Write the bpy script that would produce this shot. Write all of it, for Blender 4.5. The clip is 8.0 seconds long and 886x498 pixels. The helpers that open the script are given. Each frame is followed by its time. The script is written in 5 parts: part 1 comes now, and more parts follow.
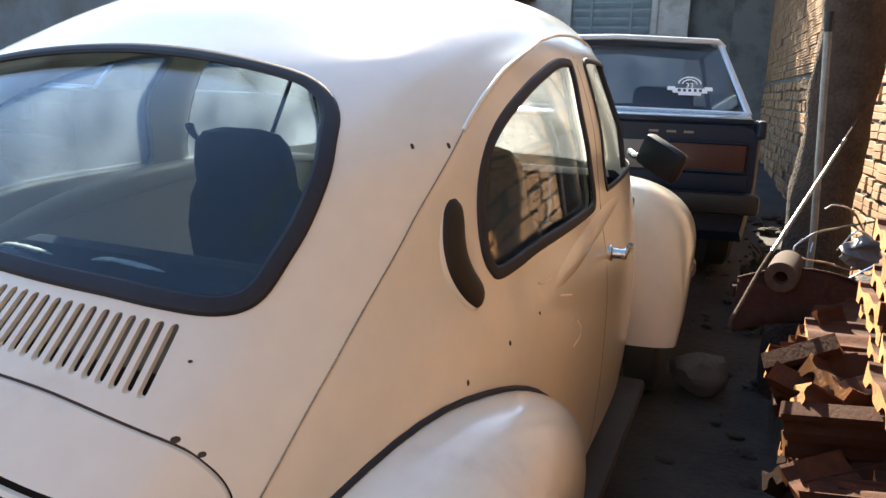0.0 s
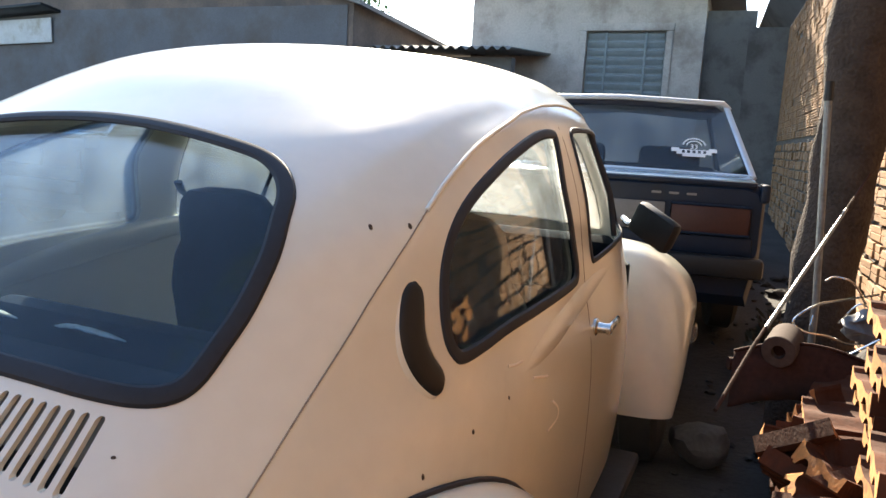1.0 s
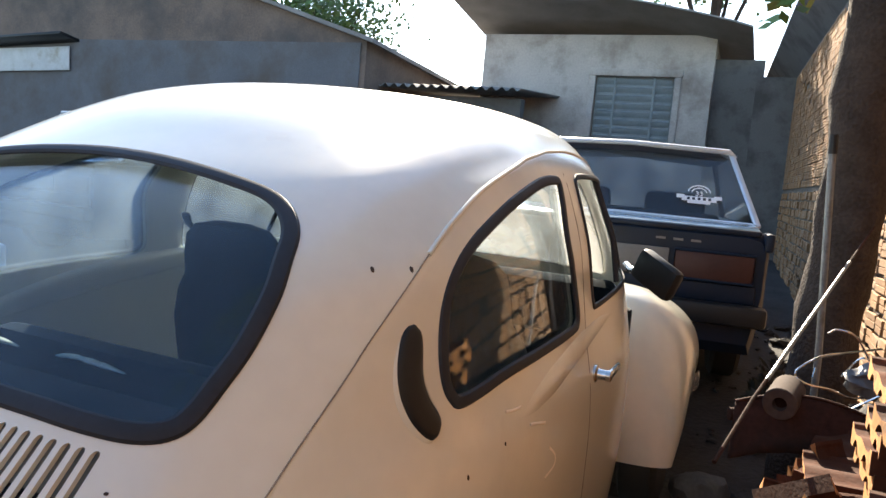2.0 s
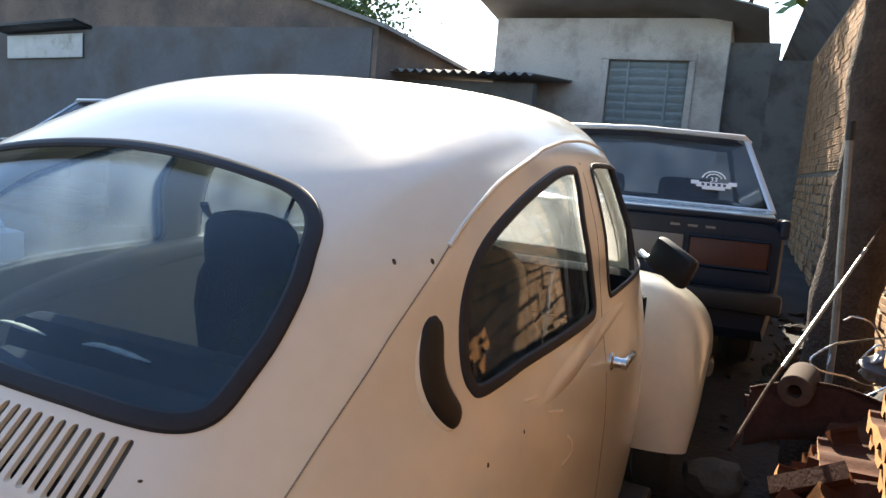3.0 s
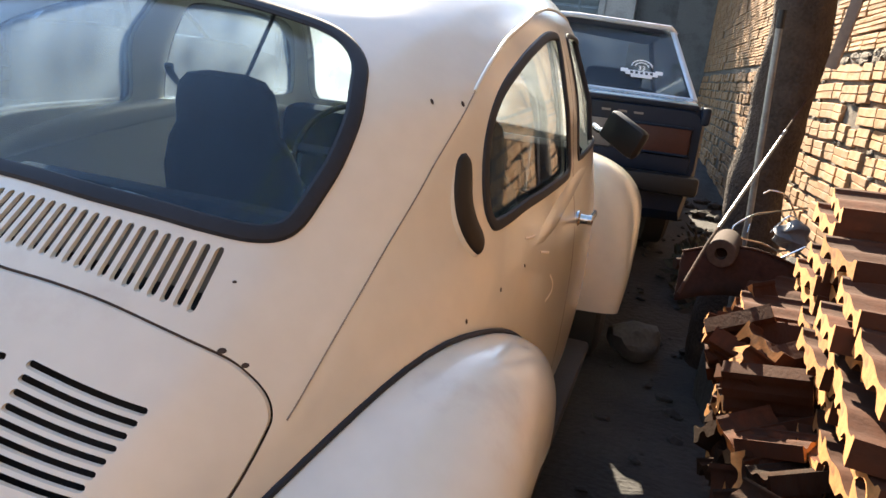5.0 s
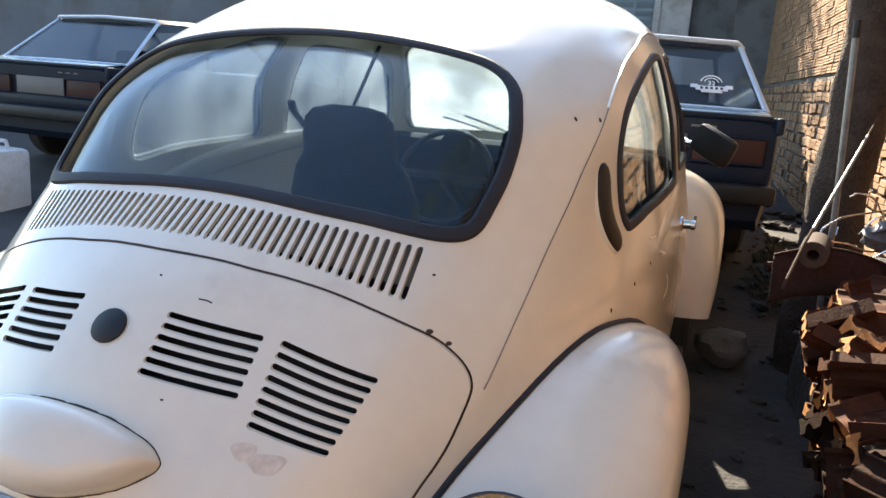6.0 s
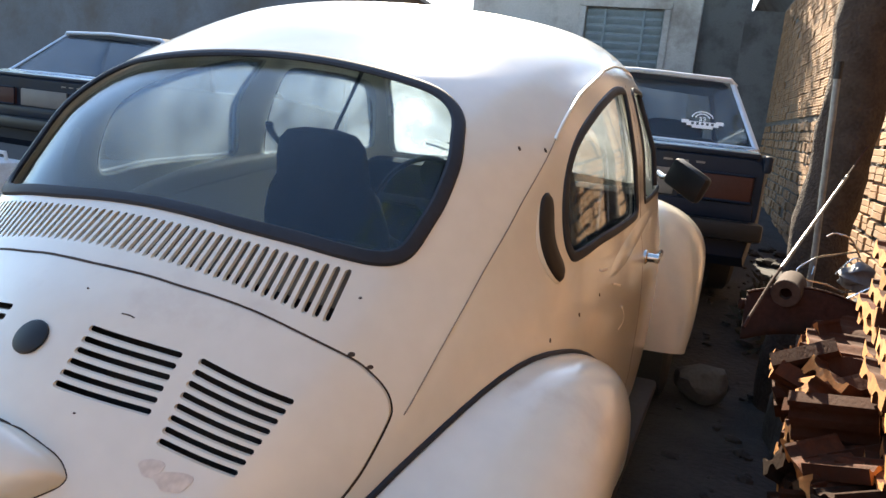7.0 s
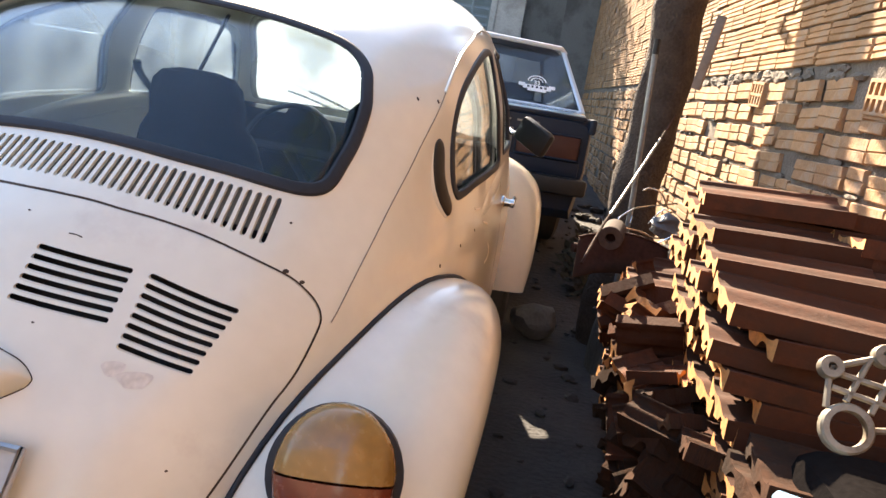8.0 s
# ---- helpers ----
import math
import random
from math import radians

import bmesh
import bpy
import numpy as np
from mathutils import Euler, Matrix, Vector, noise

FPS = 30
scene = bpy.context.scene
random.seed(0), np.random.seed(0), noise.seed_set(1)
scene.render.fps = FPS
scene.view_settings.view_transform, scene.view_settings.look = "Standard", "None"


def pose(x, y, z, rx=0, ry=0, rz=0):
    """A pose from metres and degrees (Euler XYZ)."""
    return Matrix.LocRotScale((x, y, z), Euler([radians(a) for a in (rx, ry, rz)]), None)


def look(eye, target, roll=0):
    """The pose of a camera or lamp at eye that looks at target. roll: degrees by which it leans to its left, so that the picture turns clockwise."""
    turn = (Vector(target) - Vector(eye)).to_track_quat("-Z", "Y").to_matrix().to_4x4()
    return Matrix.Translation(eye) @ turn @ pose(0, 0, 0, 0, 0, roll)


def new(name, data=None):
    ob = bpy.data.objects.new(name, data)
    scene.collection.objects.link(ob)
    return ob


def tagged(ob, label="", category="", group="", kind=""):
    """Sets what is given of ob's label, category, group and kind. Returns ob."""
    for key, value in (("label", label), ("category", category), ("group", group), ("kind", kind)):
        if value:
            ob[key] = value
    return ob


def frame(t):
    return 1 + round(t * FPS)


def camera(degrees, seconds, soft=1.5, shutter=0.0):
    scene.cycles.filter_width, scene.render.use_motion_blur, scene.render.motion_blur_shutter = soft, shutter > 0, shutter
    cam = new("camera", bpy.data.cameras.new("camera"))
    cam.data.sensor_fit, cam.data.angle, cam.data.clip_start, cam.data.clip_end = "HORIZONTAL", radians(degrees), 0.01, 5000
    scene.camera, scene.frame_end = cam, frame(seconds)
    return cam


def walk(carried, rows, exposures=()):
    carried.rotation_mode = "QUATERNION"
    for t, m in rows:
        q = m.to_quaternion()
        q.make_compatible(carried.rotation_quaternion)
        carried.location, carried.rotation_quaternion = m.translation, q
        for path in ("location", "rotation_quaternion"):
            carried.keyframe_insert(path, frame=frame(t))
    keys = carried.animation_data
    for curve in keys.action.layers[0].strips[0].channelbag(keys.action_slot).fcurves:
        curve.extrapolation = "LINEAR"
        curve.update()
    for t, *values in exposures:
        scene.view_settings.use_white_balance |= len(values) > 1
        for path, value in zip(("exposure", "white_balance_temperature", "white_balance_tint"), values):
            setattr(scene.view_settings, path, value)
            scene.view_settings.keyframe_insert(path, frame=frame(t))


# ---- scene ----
cam = camera(61.5, 8.0)
PATH = [
    (0, (0.9801, -0.8838, 1.2828), (0.2514, 0.9312, 0.8645), 2.12),
    (0.5, (1.0164, -0.8311, 1.3052), (0.2989, 1.0029, 0.9563), 4.02),
    (1, (1.0288, -0.8053, 1.3302), (0.2535, 1.0145, 1.0343), 3.30),
    (1.5, (1.0353, -0.8098, 1.3372), (0.2131, 0.9896, 1.0436), 3.94),
    (1.7, (1.0370, -0.8075, 1.3403), (0.2274, 1.0085, 1.1240), 4.71),
    (2.8, (1.0306, -0.8294, 1.3505), (0.2392, 0.9975, 1.1609), 5.30),
    (3, (1.0294, -0.8302, 1.3540), (0.2076, 0.9769, 1.1116), 4.86),
    (3.5, (1.0132, -0.8241, 1.3387), (0.2961, 1.0041, 0.9599), 6.34),
    (4, (1.0088, -0.8301, 1.3332), (0.2980, 0.9798, 0.8653), 7.28),
    (4.2, (1.0075, -0.8357, 1.3269), (0.2735, 0.9664, 0.8647), 7.28),
    (5.3, (0.8394, -1.1558, 1.2417), (0.3450, 0.7173, 0.7445), 7.13),
    (5.5, (0.8072, -1.2314, 1.2313), (0.2193, 0.6227, 0.7662), 7.57),
    (6, (0.8014, -1.2563, 1.2492), (0.1175, 0.5719, 0.8134), 4.09),
    (6.5, (0.8461, -1.2278, 1.2621), (0.1290, 0.6034, 0.8977), 4.68),
    (7, (0.9132, -1.2149, 1.2576), (0.2031, 0.6181, 0.8894), 5.98),
    (7.5, (0.9039, -1.2800, 1.2669), (0.4598, 0.6335, 0.8911), 5.30),
    (8, (0.8307, -1.4549, 1.2352), (0.5870, 0.4848, 0.8134), 9.53),
]
EXPOSURES = [(0, 2.56, 6400, 8), (1, 2.51, 6350, 8), (1.7, 2.41, 6300, 8), (2.8, 2.24, 6300, 8), (3, 2.22, 6300, 8), (3.5, 2.32, 6450, 8.5), (4, 2.52, 6600, 9), (5.5, 2.59, 6470, 8), (6, 2.53, 6420, 8), (7, 2.45, 6370, 8), (7.5, 2.50, 6520, 9), (8, 2.88, 6820, 12)]
walk(cam, [(t, look(eye, target, roll)) for t, eye, target, roll in PATH], EXPOSURES)

# ---------------------------------------------------------------- light
SUN_AZ, SUN_EL = radians(22.0), radians(30.5)
SUN_WAY = Vector((-math.sin(SUN_AZ) * math.cos(SUN_EL), math.cos(SUN_AZ) * math.cos(SUN_EL), math.sin(SUN_EL)))
world = bpy.data.worlds.new("sky")
scene.world = world
world.use_nodes = True
wn = world.node_tree.nodes
sky = wn.new("ShaderNodeTexSky")
sky.sky_type = "NISHITA"
sky.sun_disc = False
sky.sun_elevation, sky.sun_rotation = SUN_EL, 2 * math.pi - SUN_AZ
sky.air_density, sky.dust_density = 1.0, 0.4
world.node_tree.links.new(sky.outputs[0], wn["Background"].inputs[0])
wn["Background"].inputs[1].default_value = 0.087
sun_data = bpy.data.lights.new("sun", "SUN")
sun_data.energy, sun_data.angle, sun_data.color = 4.6, radians(0.55), (1.0, 0.84, 0.64)
sun = new("sun", sun_data)
sun.matrix_world = look(SUN_WAY * 40, (0, 0, 0))

# ---------------------------------------------------------------- materials


def material(name, colour, rough=0.6, metal=0.0, vary=0.15, scale=6.0, fine=60.0, bump=0.0, random=0.0, coat=0.0, dirt=None, dirt_at=0.6, dirt_scale=2.5, spec=0.5, coat_rough=0.12, dent=0.0, island=0.0):
    """A surface with broad and fine variation, optional dirt of its own colour, relief, and a tone that differs from piece to piece."""
    m = bpy.data.materials.new(name)
    m.use_nodes = True
    nt = m.node_tree
    n, l = nt.nodes, nt.links
    b = n["Principled BSDF"]
    co = n.new("ShaderNodeTexCoord")
    broad = n.new("ShaderNodeTexNoise")
    broad.inputs["Scale"].default_value, broad.inputs["Detail"].default_value = scale, 4
    grain = n.new("ShaderNodeTexNoise")
    grain.inputs["Scale"].default_value, grain.inputs["Detail"].default_value = fine, 6
    l.new(co.outputs["Object"], broad.inputs["Vector"])
    l.new(co.outputs["Object"], grain.inputs["Vector"])
    add = n.new("ShaderNodeMath")
    add.operation = "ADD"
    l.new(broad.outputs[0], add.inputs[0])
    l.new(grain.outputs[0], add.inputs[1])
    span = n.new("ShaderNodeMapRange")
    span.inputs["From Min"].default_value, span.inputs["From Max"].default_value = 0.6, 1.4
    span.inputs["To Min"].default_value, span.inputs["To Max"].default_value = 1 - vary, 1 + vary
    l.new(add.outputs[0], span.inputs["Value"])
    mul = n.new("ShaderNodeVectorMath")
    mul.operation = "SCALE"
    mul.inputs[0].default_value = colour
    l.new(span.outputs[0], mul.inputs["Scale"])
    out = mul.outputs[0]
    if random:
        info = n.new("ShaderNodeObjectInfo")
        rr = n.new("ShaderNodeMapRange")
        rr.inputs["To Min"].default_value, rr.inputs["To Max"].default_value = 1 - random, 1 + random
        l.new(info.outputs["Random"], rr.inputs["Value"])
        m2 = n.new("ShaderNodeVectorMath")
        m2.operation = "SCALE"
        l.new(out, m2.inputs[0])
        l.new(rr.outputs[0], m2.inputs["Scale"])
        out = m2.outputs[0]
    if island:
        geo = n.new("ShaderNodeNewGeometry")
        ir = n.new("ShaderNodeMapRange")
        ir.inputs["To Min"].default_value, ir.inputs["To Max"].default_value = 1 - island, 1 + island
        l.new(geo.outputs["Random Per Island"], ir.inputs["Value"])
        m3 = n.new("ShaderNodeVectorMath")
        m3.operation = "SCALE"
        l.new(out, m3.inputs[0])
        l.new(ir.outputs[0], m3.inputs["Scale"])
        out = m3.outputs[0]
    if dirt:
        dn = n.new("ShaderNodeTexNoise")
        dn.inputs["Scale"].default_value, dn.inputs["Detail"].default_value, dn.inputs["Roughness"].default_value = dirt_scale, 8, 0.65
        l.new(co.outputs["Object"], dn.inputs["Vector"])
        dr = n.new("ShaderNodeMapRange")
        dr.inputs["From Min"].default_value, dr.inputs["From Max"].default_value = dirt_at - 0.08, dirt_at + 0.12
        l.new(dn.outputs[0], dr.inputs["Value"])
        mix = n.new("ShaderNodeMix")
        mix.data_type = "RGBA"
        l.new(dr.outputs[0], mix.inputs[0])
        l.new(out, mix.inputs[6])
        mix.inputs[7].default_value = (*dirt, 1)
        out = mix.outputs[2]
    l.new(out, b.inputs["Base Color"])
    b.inputs["Metallic"].default_value = metal
    b.inputs["Specular IOR Level"].default_value = spec
    b.inputs["Coat Weight"].default_value = coat
    b.inputs["Coat Roughness"].default_value = coat_rough
    rg = n.new("ShaderNodeMapRange")
    rg.inputs["To Min"].default_value, rg.inputs["To Max"].default_value = max(rough - 0.1, 0.02), min(rough + 0.1, 1)
    l.new(grain.outputs[0], rg.inputs["Value"])
    l.new(rg.outputs[0], b.inputs["Roughness"])
    if bump:
        bp = n.new("ShaderNodeBump")
        bp.inputs["Strength"].default_value, bp.inputs["Distance"].default_value = 0.6, bump
        l.new(add.outputs[0], bp.inputs["Height"])
        l.new(bp.outputs[0], b.inputs["Normal"])
    if dent:
        # broad shallow dents that bend the reflections of the coat
        wn_ = n.new("ShaderNodeTexNoise")
        wn_.inputs["Scale"].default_value, wn_.inputs["Detail"].default_value = 7.0, 1.5
        l.new(co.outputs["Object"], wn_.inputs["Vector"])
        bd = n.new("ShaderNodeBump")
        bd.inputs["Strength"].default_value, bd.inputs["Distance"].default_value = 0.5, dent
        l.new(wn_.outputs[0], bd.inputs["Height"])
        l.new(bd.outputs[0], b.inputs["Normal"])
        l.new(bd.outputs[0], b.inputs["Coat Normal"])
    return m


def glass_material(name, tint, dust, dust_colour=(0.75, 0.75, 0.72), rough=0.02, least=0.025, power=5.0):
    """Thin pane: clear and reflecting, with a film of dust that scatters light both ways."""
    m = bpy.data.materials.new(name)
    m.use_nodes = True
    n, l = m.node_tree.nodes, m.node_tree.links
    n.remove(n["Principled BSDF"])
    tr, gl, df, tl = (n.new("ShaderNodeBsdf" + k) for k in ("Transparent", "Glossy", "Diffuse", "Translucent"))
    tr.inputs[0].default_value = (*tint, 1)
    gl.inputs["Roughness"].default_value = rough
    df.inputs[0].default_value = tl.inputs[0].default_value = (*dust_colour, 1)
    lw = n.new("ShaderNodeLayerWeight")
    lw.inputs[0].default_value = 0.5
    pw = n.new("ShaderNodeMath")
    pw.operation = "POWER"
    pw.inputs[1].default_value = power
    l.new(lw.outputs["Facing"], pw.inputs[0])
    fr = n.new("ShaderNodeMapRange")
    fr.inputs["To Min"].default_value, fr.inputs["To Max"].default_value = least, 0.85
    l.new(pw.outputs[0], fr.inputs["Value"])
    a, b, c = (n.new("ShaderNodeMixShader") for _ in range(3))
    a.inputs[0].default_value = 0.6
    l.new(df.outputs[0], a.inputs[1])
    l.new(tl.outputs[0], a.inputs[2])
    noise_tex = n.new("ShaderNodeTexNoise")
    noise_tex.inputs["Scale"].default_value, noise_tex.inputs["Detail"].default_value = 5.0, 6
    co = n.new("ShaderNodeTexCoord")
    l.new(co.outputs["Object"], noise_tex.inputs["Vector"])
    rg = n.new("ShaderNodeMapRange")
    rg.inputs["From Min"].default_value, rg.inputs["From Max"].default_value = 0.35, 0.7
    rg.inputs["To Min"].default_value, rg.inputs["To Max"].default_value = dust * 0.5, dust * 1.6
    l.new(noise_tex.outputs[0], rg.inputs["Value"])
    l.new(rg.outputs[0], b.inputs[0])
    l.new(tr.outputs[0], b.inputs[1])
    l.new(a.outputs[0], b.inputs[2])
    l.new(fr.outputs[0], c.inputs[0])
    l.new(b.outputs[0], c.inputs[1])
    l.new(gl.outputs[0], c.inputs[2])
    l.new(c.outputs[0], n["Material Output"].inputs[0])
    return m


PAINT = material("cream_paint", (0.69, 0.675, 0.575), 0.34, vary=0.05, scale=3, fine=25, coat=1.0, coat_rough=0.15, dent=0.0011, dirt=(0.56, 0.51, 0.43), dirt_at=0.66, dirt_scale=3.5)
RUBBER = material("black_rubber", (0.020, 0.024, 0.032), 0.6, vary=0.3, fine=80, spec=0.3)
DARK = material("cavity_shade", (0.012, 0.012, 0.013), 0.8, vary=0.2)
GRIME = material("grime_seam", (0.05, 0.035, 0.025), 0.8, vary=0.5, fine=120)
CHROME = material("chrome", (0.60, 0.60, 0.58), 0.2, metal=1.0, vary=0.15, dirt=(0.25, 0.2, 0.15), dirt_at=0.62, dirt_scale=20)
TRIM = material("cabin_trim", (0.009, 0.014, 0.020), 0.85, vary=0.3, fine=150, bump=0.001, spec=0.1)
SHELF = material("dusty_tray", (0.17, 0.155, 0.125), 0.8, vary=0.4, fine=30)
VENT = material("black_plastic", (0.010, 0.012, 0.014), 0.45, vary=0.3, spec=0.35)
AMBER = material("amber_lens", (0.26, 0.14, 0.035), 0.25, vary=0.25, coat=0.4)
RED = material("red_lens", (0.15, 0.032, 0.015), 0.25, vary=0.25, coat=0.4)
TYRE = material("tyre_rubber", (0.025, 0.025, 0.026), 0.8, vary=0.3, bump=0.002)
LINING = material("cabin_lining", (0.010, 0.015, 0.021), 0.85, vary=0.2, spec=0.1)
# pale blue paints in the sky's reflection on the navy boot deck
DECK = material("sky_reflecting_deck", (0.22, 0.34, 0.42), 0.2, vary=0.1, coat=0.6)
GLUE = material("old_glue", (0.60, 0.565, 0.51), 0.6, vary=0.25, fine=90)
STEEL = material("steel_grey", (0.35, 0.36, 0.37), 0.42, metal=0.8, vary=0.3, dirt=(0.16, 0.08, 0.04), dirt_at=0.58)
PLATE = material("plate_grey", (0.12, 0.115, 0.11), 0.5, vary=0.15)
PALE_PLATE = material("pale_plate", (0.42, 0.41, 0.38), 0.5, vary=0.12)
WORN = material("worn_pale_edge", (0.52, 0.50, 0.40), 0.8, vary=0.3, fine=90)
RUST_PAINT = material("rusty_paint", (0.20, 0.12, 0.06), 0.8, vary=0.5, fine=150)
DENT_GLINT = material("dent_highlight", (0.80, 0.74, 0.64), 0.4, vary=0.15)
MARK = material("dark_marks", (0.06, 0.06, 0.06), 0.7)
# blue film colour paints the sky's haze over the rear pane
REAR_GLASS = glass_material("rear_glass", (0.78, 0.89, 0.97), 0.018, (0.58, 0.68, 0.80), least=0.035)
SIDE_GLASS = glass_material("side_glass", (0.80, 0.85, 0.88), 0.02, least=0.055, power=4.0)
FAR_GLASS = glass_material("dusty_side_glass", (0.88, 0.91, 0.94), 0.15)
FRONT_GLASS = glass_material("dusty_windscreen_glass", (0.92, 0.94, 0.95), 0.30)
CAR_GLASS = glass_material("car_glass", (0.55, 0.62, 0.70), 0.05)
NAVY = material("navy_paint", (0.007, 0.013, 0.026), 0.5, vary=0.2, coat=0.1, dirt=(0.012, 0.011, 0.012), dirt_at=0.60, spec=0.15)
WHITE_TRIM = material("pale_metal_trim", (0.50, 0.54, 0.58), 0.35, metal=0.4, vary=0.15)
TAIL_RED = material("dull_red_lens", (0.042, 0.015, 0.012), 0.5, vary=0.25, spec=0.25)
STICKER = material("white_sticker", (0.75, 0.76, 0.76), 0.6, vary=0.08)
BLOCK = material("clay_block", (0.34, 0.188, 0.085), 0.9, vary=0.2, scale=9, fine=70, bump=0.004, random=0.15, island=0.15, dirt=(0.33, 0.27, 0.20), dirt_at=0.60, dirt_scale=7)
MORTAR = material("mortar", (0.15, 0.122, 0.092), 0.95, vary=0.4, scale=12, fine=90, bump=0.012)
# clay darkened to the shade that the tile faces lie in
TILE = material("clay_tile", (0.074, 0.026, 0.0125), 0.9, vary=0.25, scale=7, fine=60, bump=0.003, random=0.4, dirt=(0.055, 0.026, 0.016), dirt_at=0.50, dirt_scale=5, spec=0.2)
RUST = material("rusty_sheet", (0.046, 0.020, 0.014), 0.88, vary=0.45, scale=8, bump=0.003, dirt=(0.020, 0.013, 0.010), dirt_at=0.50, spec=0.15)
EARTH = material("dark_earth", (0.027, 0.026, 0.026), 0.95, vary=0.5, scale=3, fine=40, bump=0.02, dirt=(0.044, 0.040, 0.036), dirt_at=0.60, dirt_scale=1.5)
BARK = material("bark", (0.045, 0.034, 0.028), 0.95, vary=0.5, scale=10, fine=70, bump=0.025, spec=0.2)
LEAF = material("leaf", (0.07, 0.13, 0.03), 0.55, vary=0.4, random=0.3, island=0.35)
# mud and the heap's foot shade together in one dark colour
MUD_SHADE_TILE = material("muddy_shaded_tile", (0.046, 0.022, 0.013), 0.95, vary=0.35, scale=9, fine=60, bump=0.004, random=0.4, dirt=(0.030, 0.021, 0.016), dirt_at=0.50, dirt_scale=7, spec=0.1)
SEAM = material("shaded_seam", (0.26, 0.235, 0.19), 0.7, vary=0.4, fine=120)
DEAD_LEAF = material("dusty_weed", (0.030, 0.033, 0.026), 0.8, vary=0.4, island=0.4, spec=0.2)
# same clay painted pale orange, as the sun lights the tile ends
SUNLIT_END = material("sunlit_clay", (0.55, 0.255, 0.078), 0.85, vary=0.25, scale=14, fine=80, bump=0.002, random=0.2, dirt=(0.16, 0.075, 0.035), dirt_at=0.57, dirt_scale=11)
PLASTER = material("house_plaster", (0.46, 0.42, 0.38), 0.9, vary=0.16, scale=1.6, fine=30, bump=0.004, dirt=(0.24, 0.20, 0.17), dirt_at=0.57, dirt_scale=1.1)
OLD_WALL = material("old_brown_wall", (0.17, 0.125, 0.10), 0.9, vary=0.3, scale=1.5, fine=25, bump=0.01, dirt=(0.08, 0.07, 0.065), dirt_at=0.55, dirt_scale=0.8)
GREY_WALL = material("grey_wall", (0.13, 0.125, 0.12), 0.9, vary=0.25, scale=1.4, bump=0.006, dirt=(0.07, 0.065, 0.06), dirt_at=0.55)
ROOFING = material("fibre_roofing", (0.22, 0.21, 0.20), 0.9, vary=0.3, scale=2, bump=0.006)
SHUTTER = material("blue_grey_shutter", (0.20, 0.23, 0.24), 0.6, vary=0.2)
PIPE = material("galvanised_pipe", (0.20, 0.21, 0.215), 0.5, metal=0.6, vary=0.3, dirt=(0.09, 0.07, 0.055), dirt_at=0.58, dirt_scale=9)
CAST = material("cast_alloy", (0.27, 0.245, 0.195), 0.55, metal=0.4, vary=0.3, bump=0.002, dirt=(0.12, 0.09, 0.06), dirt_at=0.54, dirt_scale=14)
CARDBOARD = material("brown_clay", (0.075, 0.055, 0.045), 0.9, vary=0.3, spec=0.2)
WHITE = material("white_enamel", (0.50, 0.51, 0.52), 0.5, vary=0.15, dirt=(0.30, 0.27, 0.22), dirt_at=0.6)
BLUE = material("pale_blue_plastic", (0.22, 0.36, 0.48), 0.5, vary=0.15)
BLACK_BAG = material("dark_sacking", (0.010, 0.009, 0.009), 1.0, vary=0.3, bump=0.004, spec=0.0)
BAG = material("grey_film", (0.085, 0.09, 0.10), 0.45, vary=0.3)
STONE = material("grey_stone", (0.085, 0.082, 0.078), 0.9, vary=0.3, bump=0.006)
FAINT_BLUE = material("blue_lime_wash", (0.125, 0.125, 0.135), 0.9, vary=0.25, scale=1.2, dirt=(0.10, 0.085, 0.075), dirt_at=0.55, dirt_scale=0.9)

# ---------------------------------------------------------------- building helpers


def thing(name, label, category, group="", kind="", at=(0, 0, 0), turn=0.0):
    ob = new(name)
    ob.empty_display_size = 0.1
    ob.matrix_world = pose(*at, 0, 0, turn)
    return tagged(ob, label, category, group, kind)


def finish(me, mat, smooth=35):
    me.materials.append(mat)
    if smooth:
        me.polygons.foreach_set("use_smooth", [True] * len(me.polygons))
        me.set_sharp_from_angle(angle=radians(smooth))
    me.update()
    return me


def part(name, bm, mat, parent=None, label="", smooth=35, m=None):
    me = bpy.data.meshes.new(name)
    if isinstance(bm, bmesh.types.BMesh):
        bmesh.ops.recalc_face_normals(bm, faces=bm.faces[:])
        bm.to_mesh(me)
        bm.free()
    else:
        me = bm
    finish(me, mat, smooth)
    ob = new(name, me)
    if parent is not None:
        ob.parent = parent
    if m is not None:
        ob.matrix_basis = m
    return tagged(ob, label)


def box(size, at=(0, 0, 0), bevel=0.0, turn=(0, 0, 0), bm=None):
    bm = bm or bmesh.new()
    made = bmesh.ops.create_cube(bm, size=1)["verts"]
    bmesh.ops.transform(bm, verts=made, matrix=pose(*at, *turn) @ Matrix.Diagonal((*size, 1)))
    if bevel:
        edges = list({e for v in made for e in v.link_edges})
        bmesh.ops.bevel(bm, geom=edges, offset=bevel, segments=2, affect="EDGES", profile=0.5)
    return bm


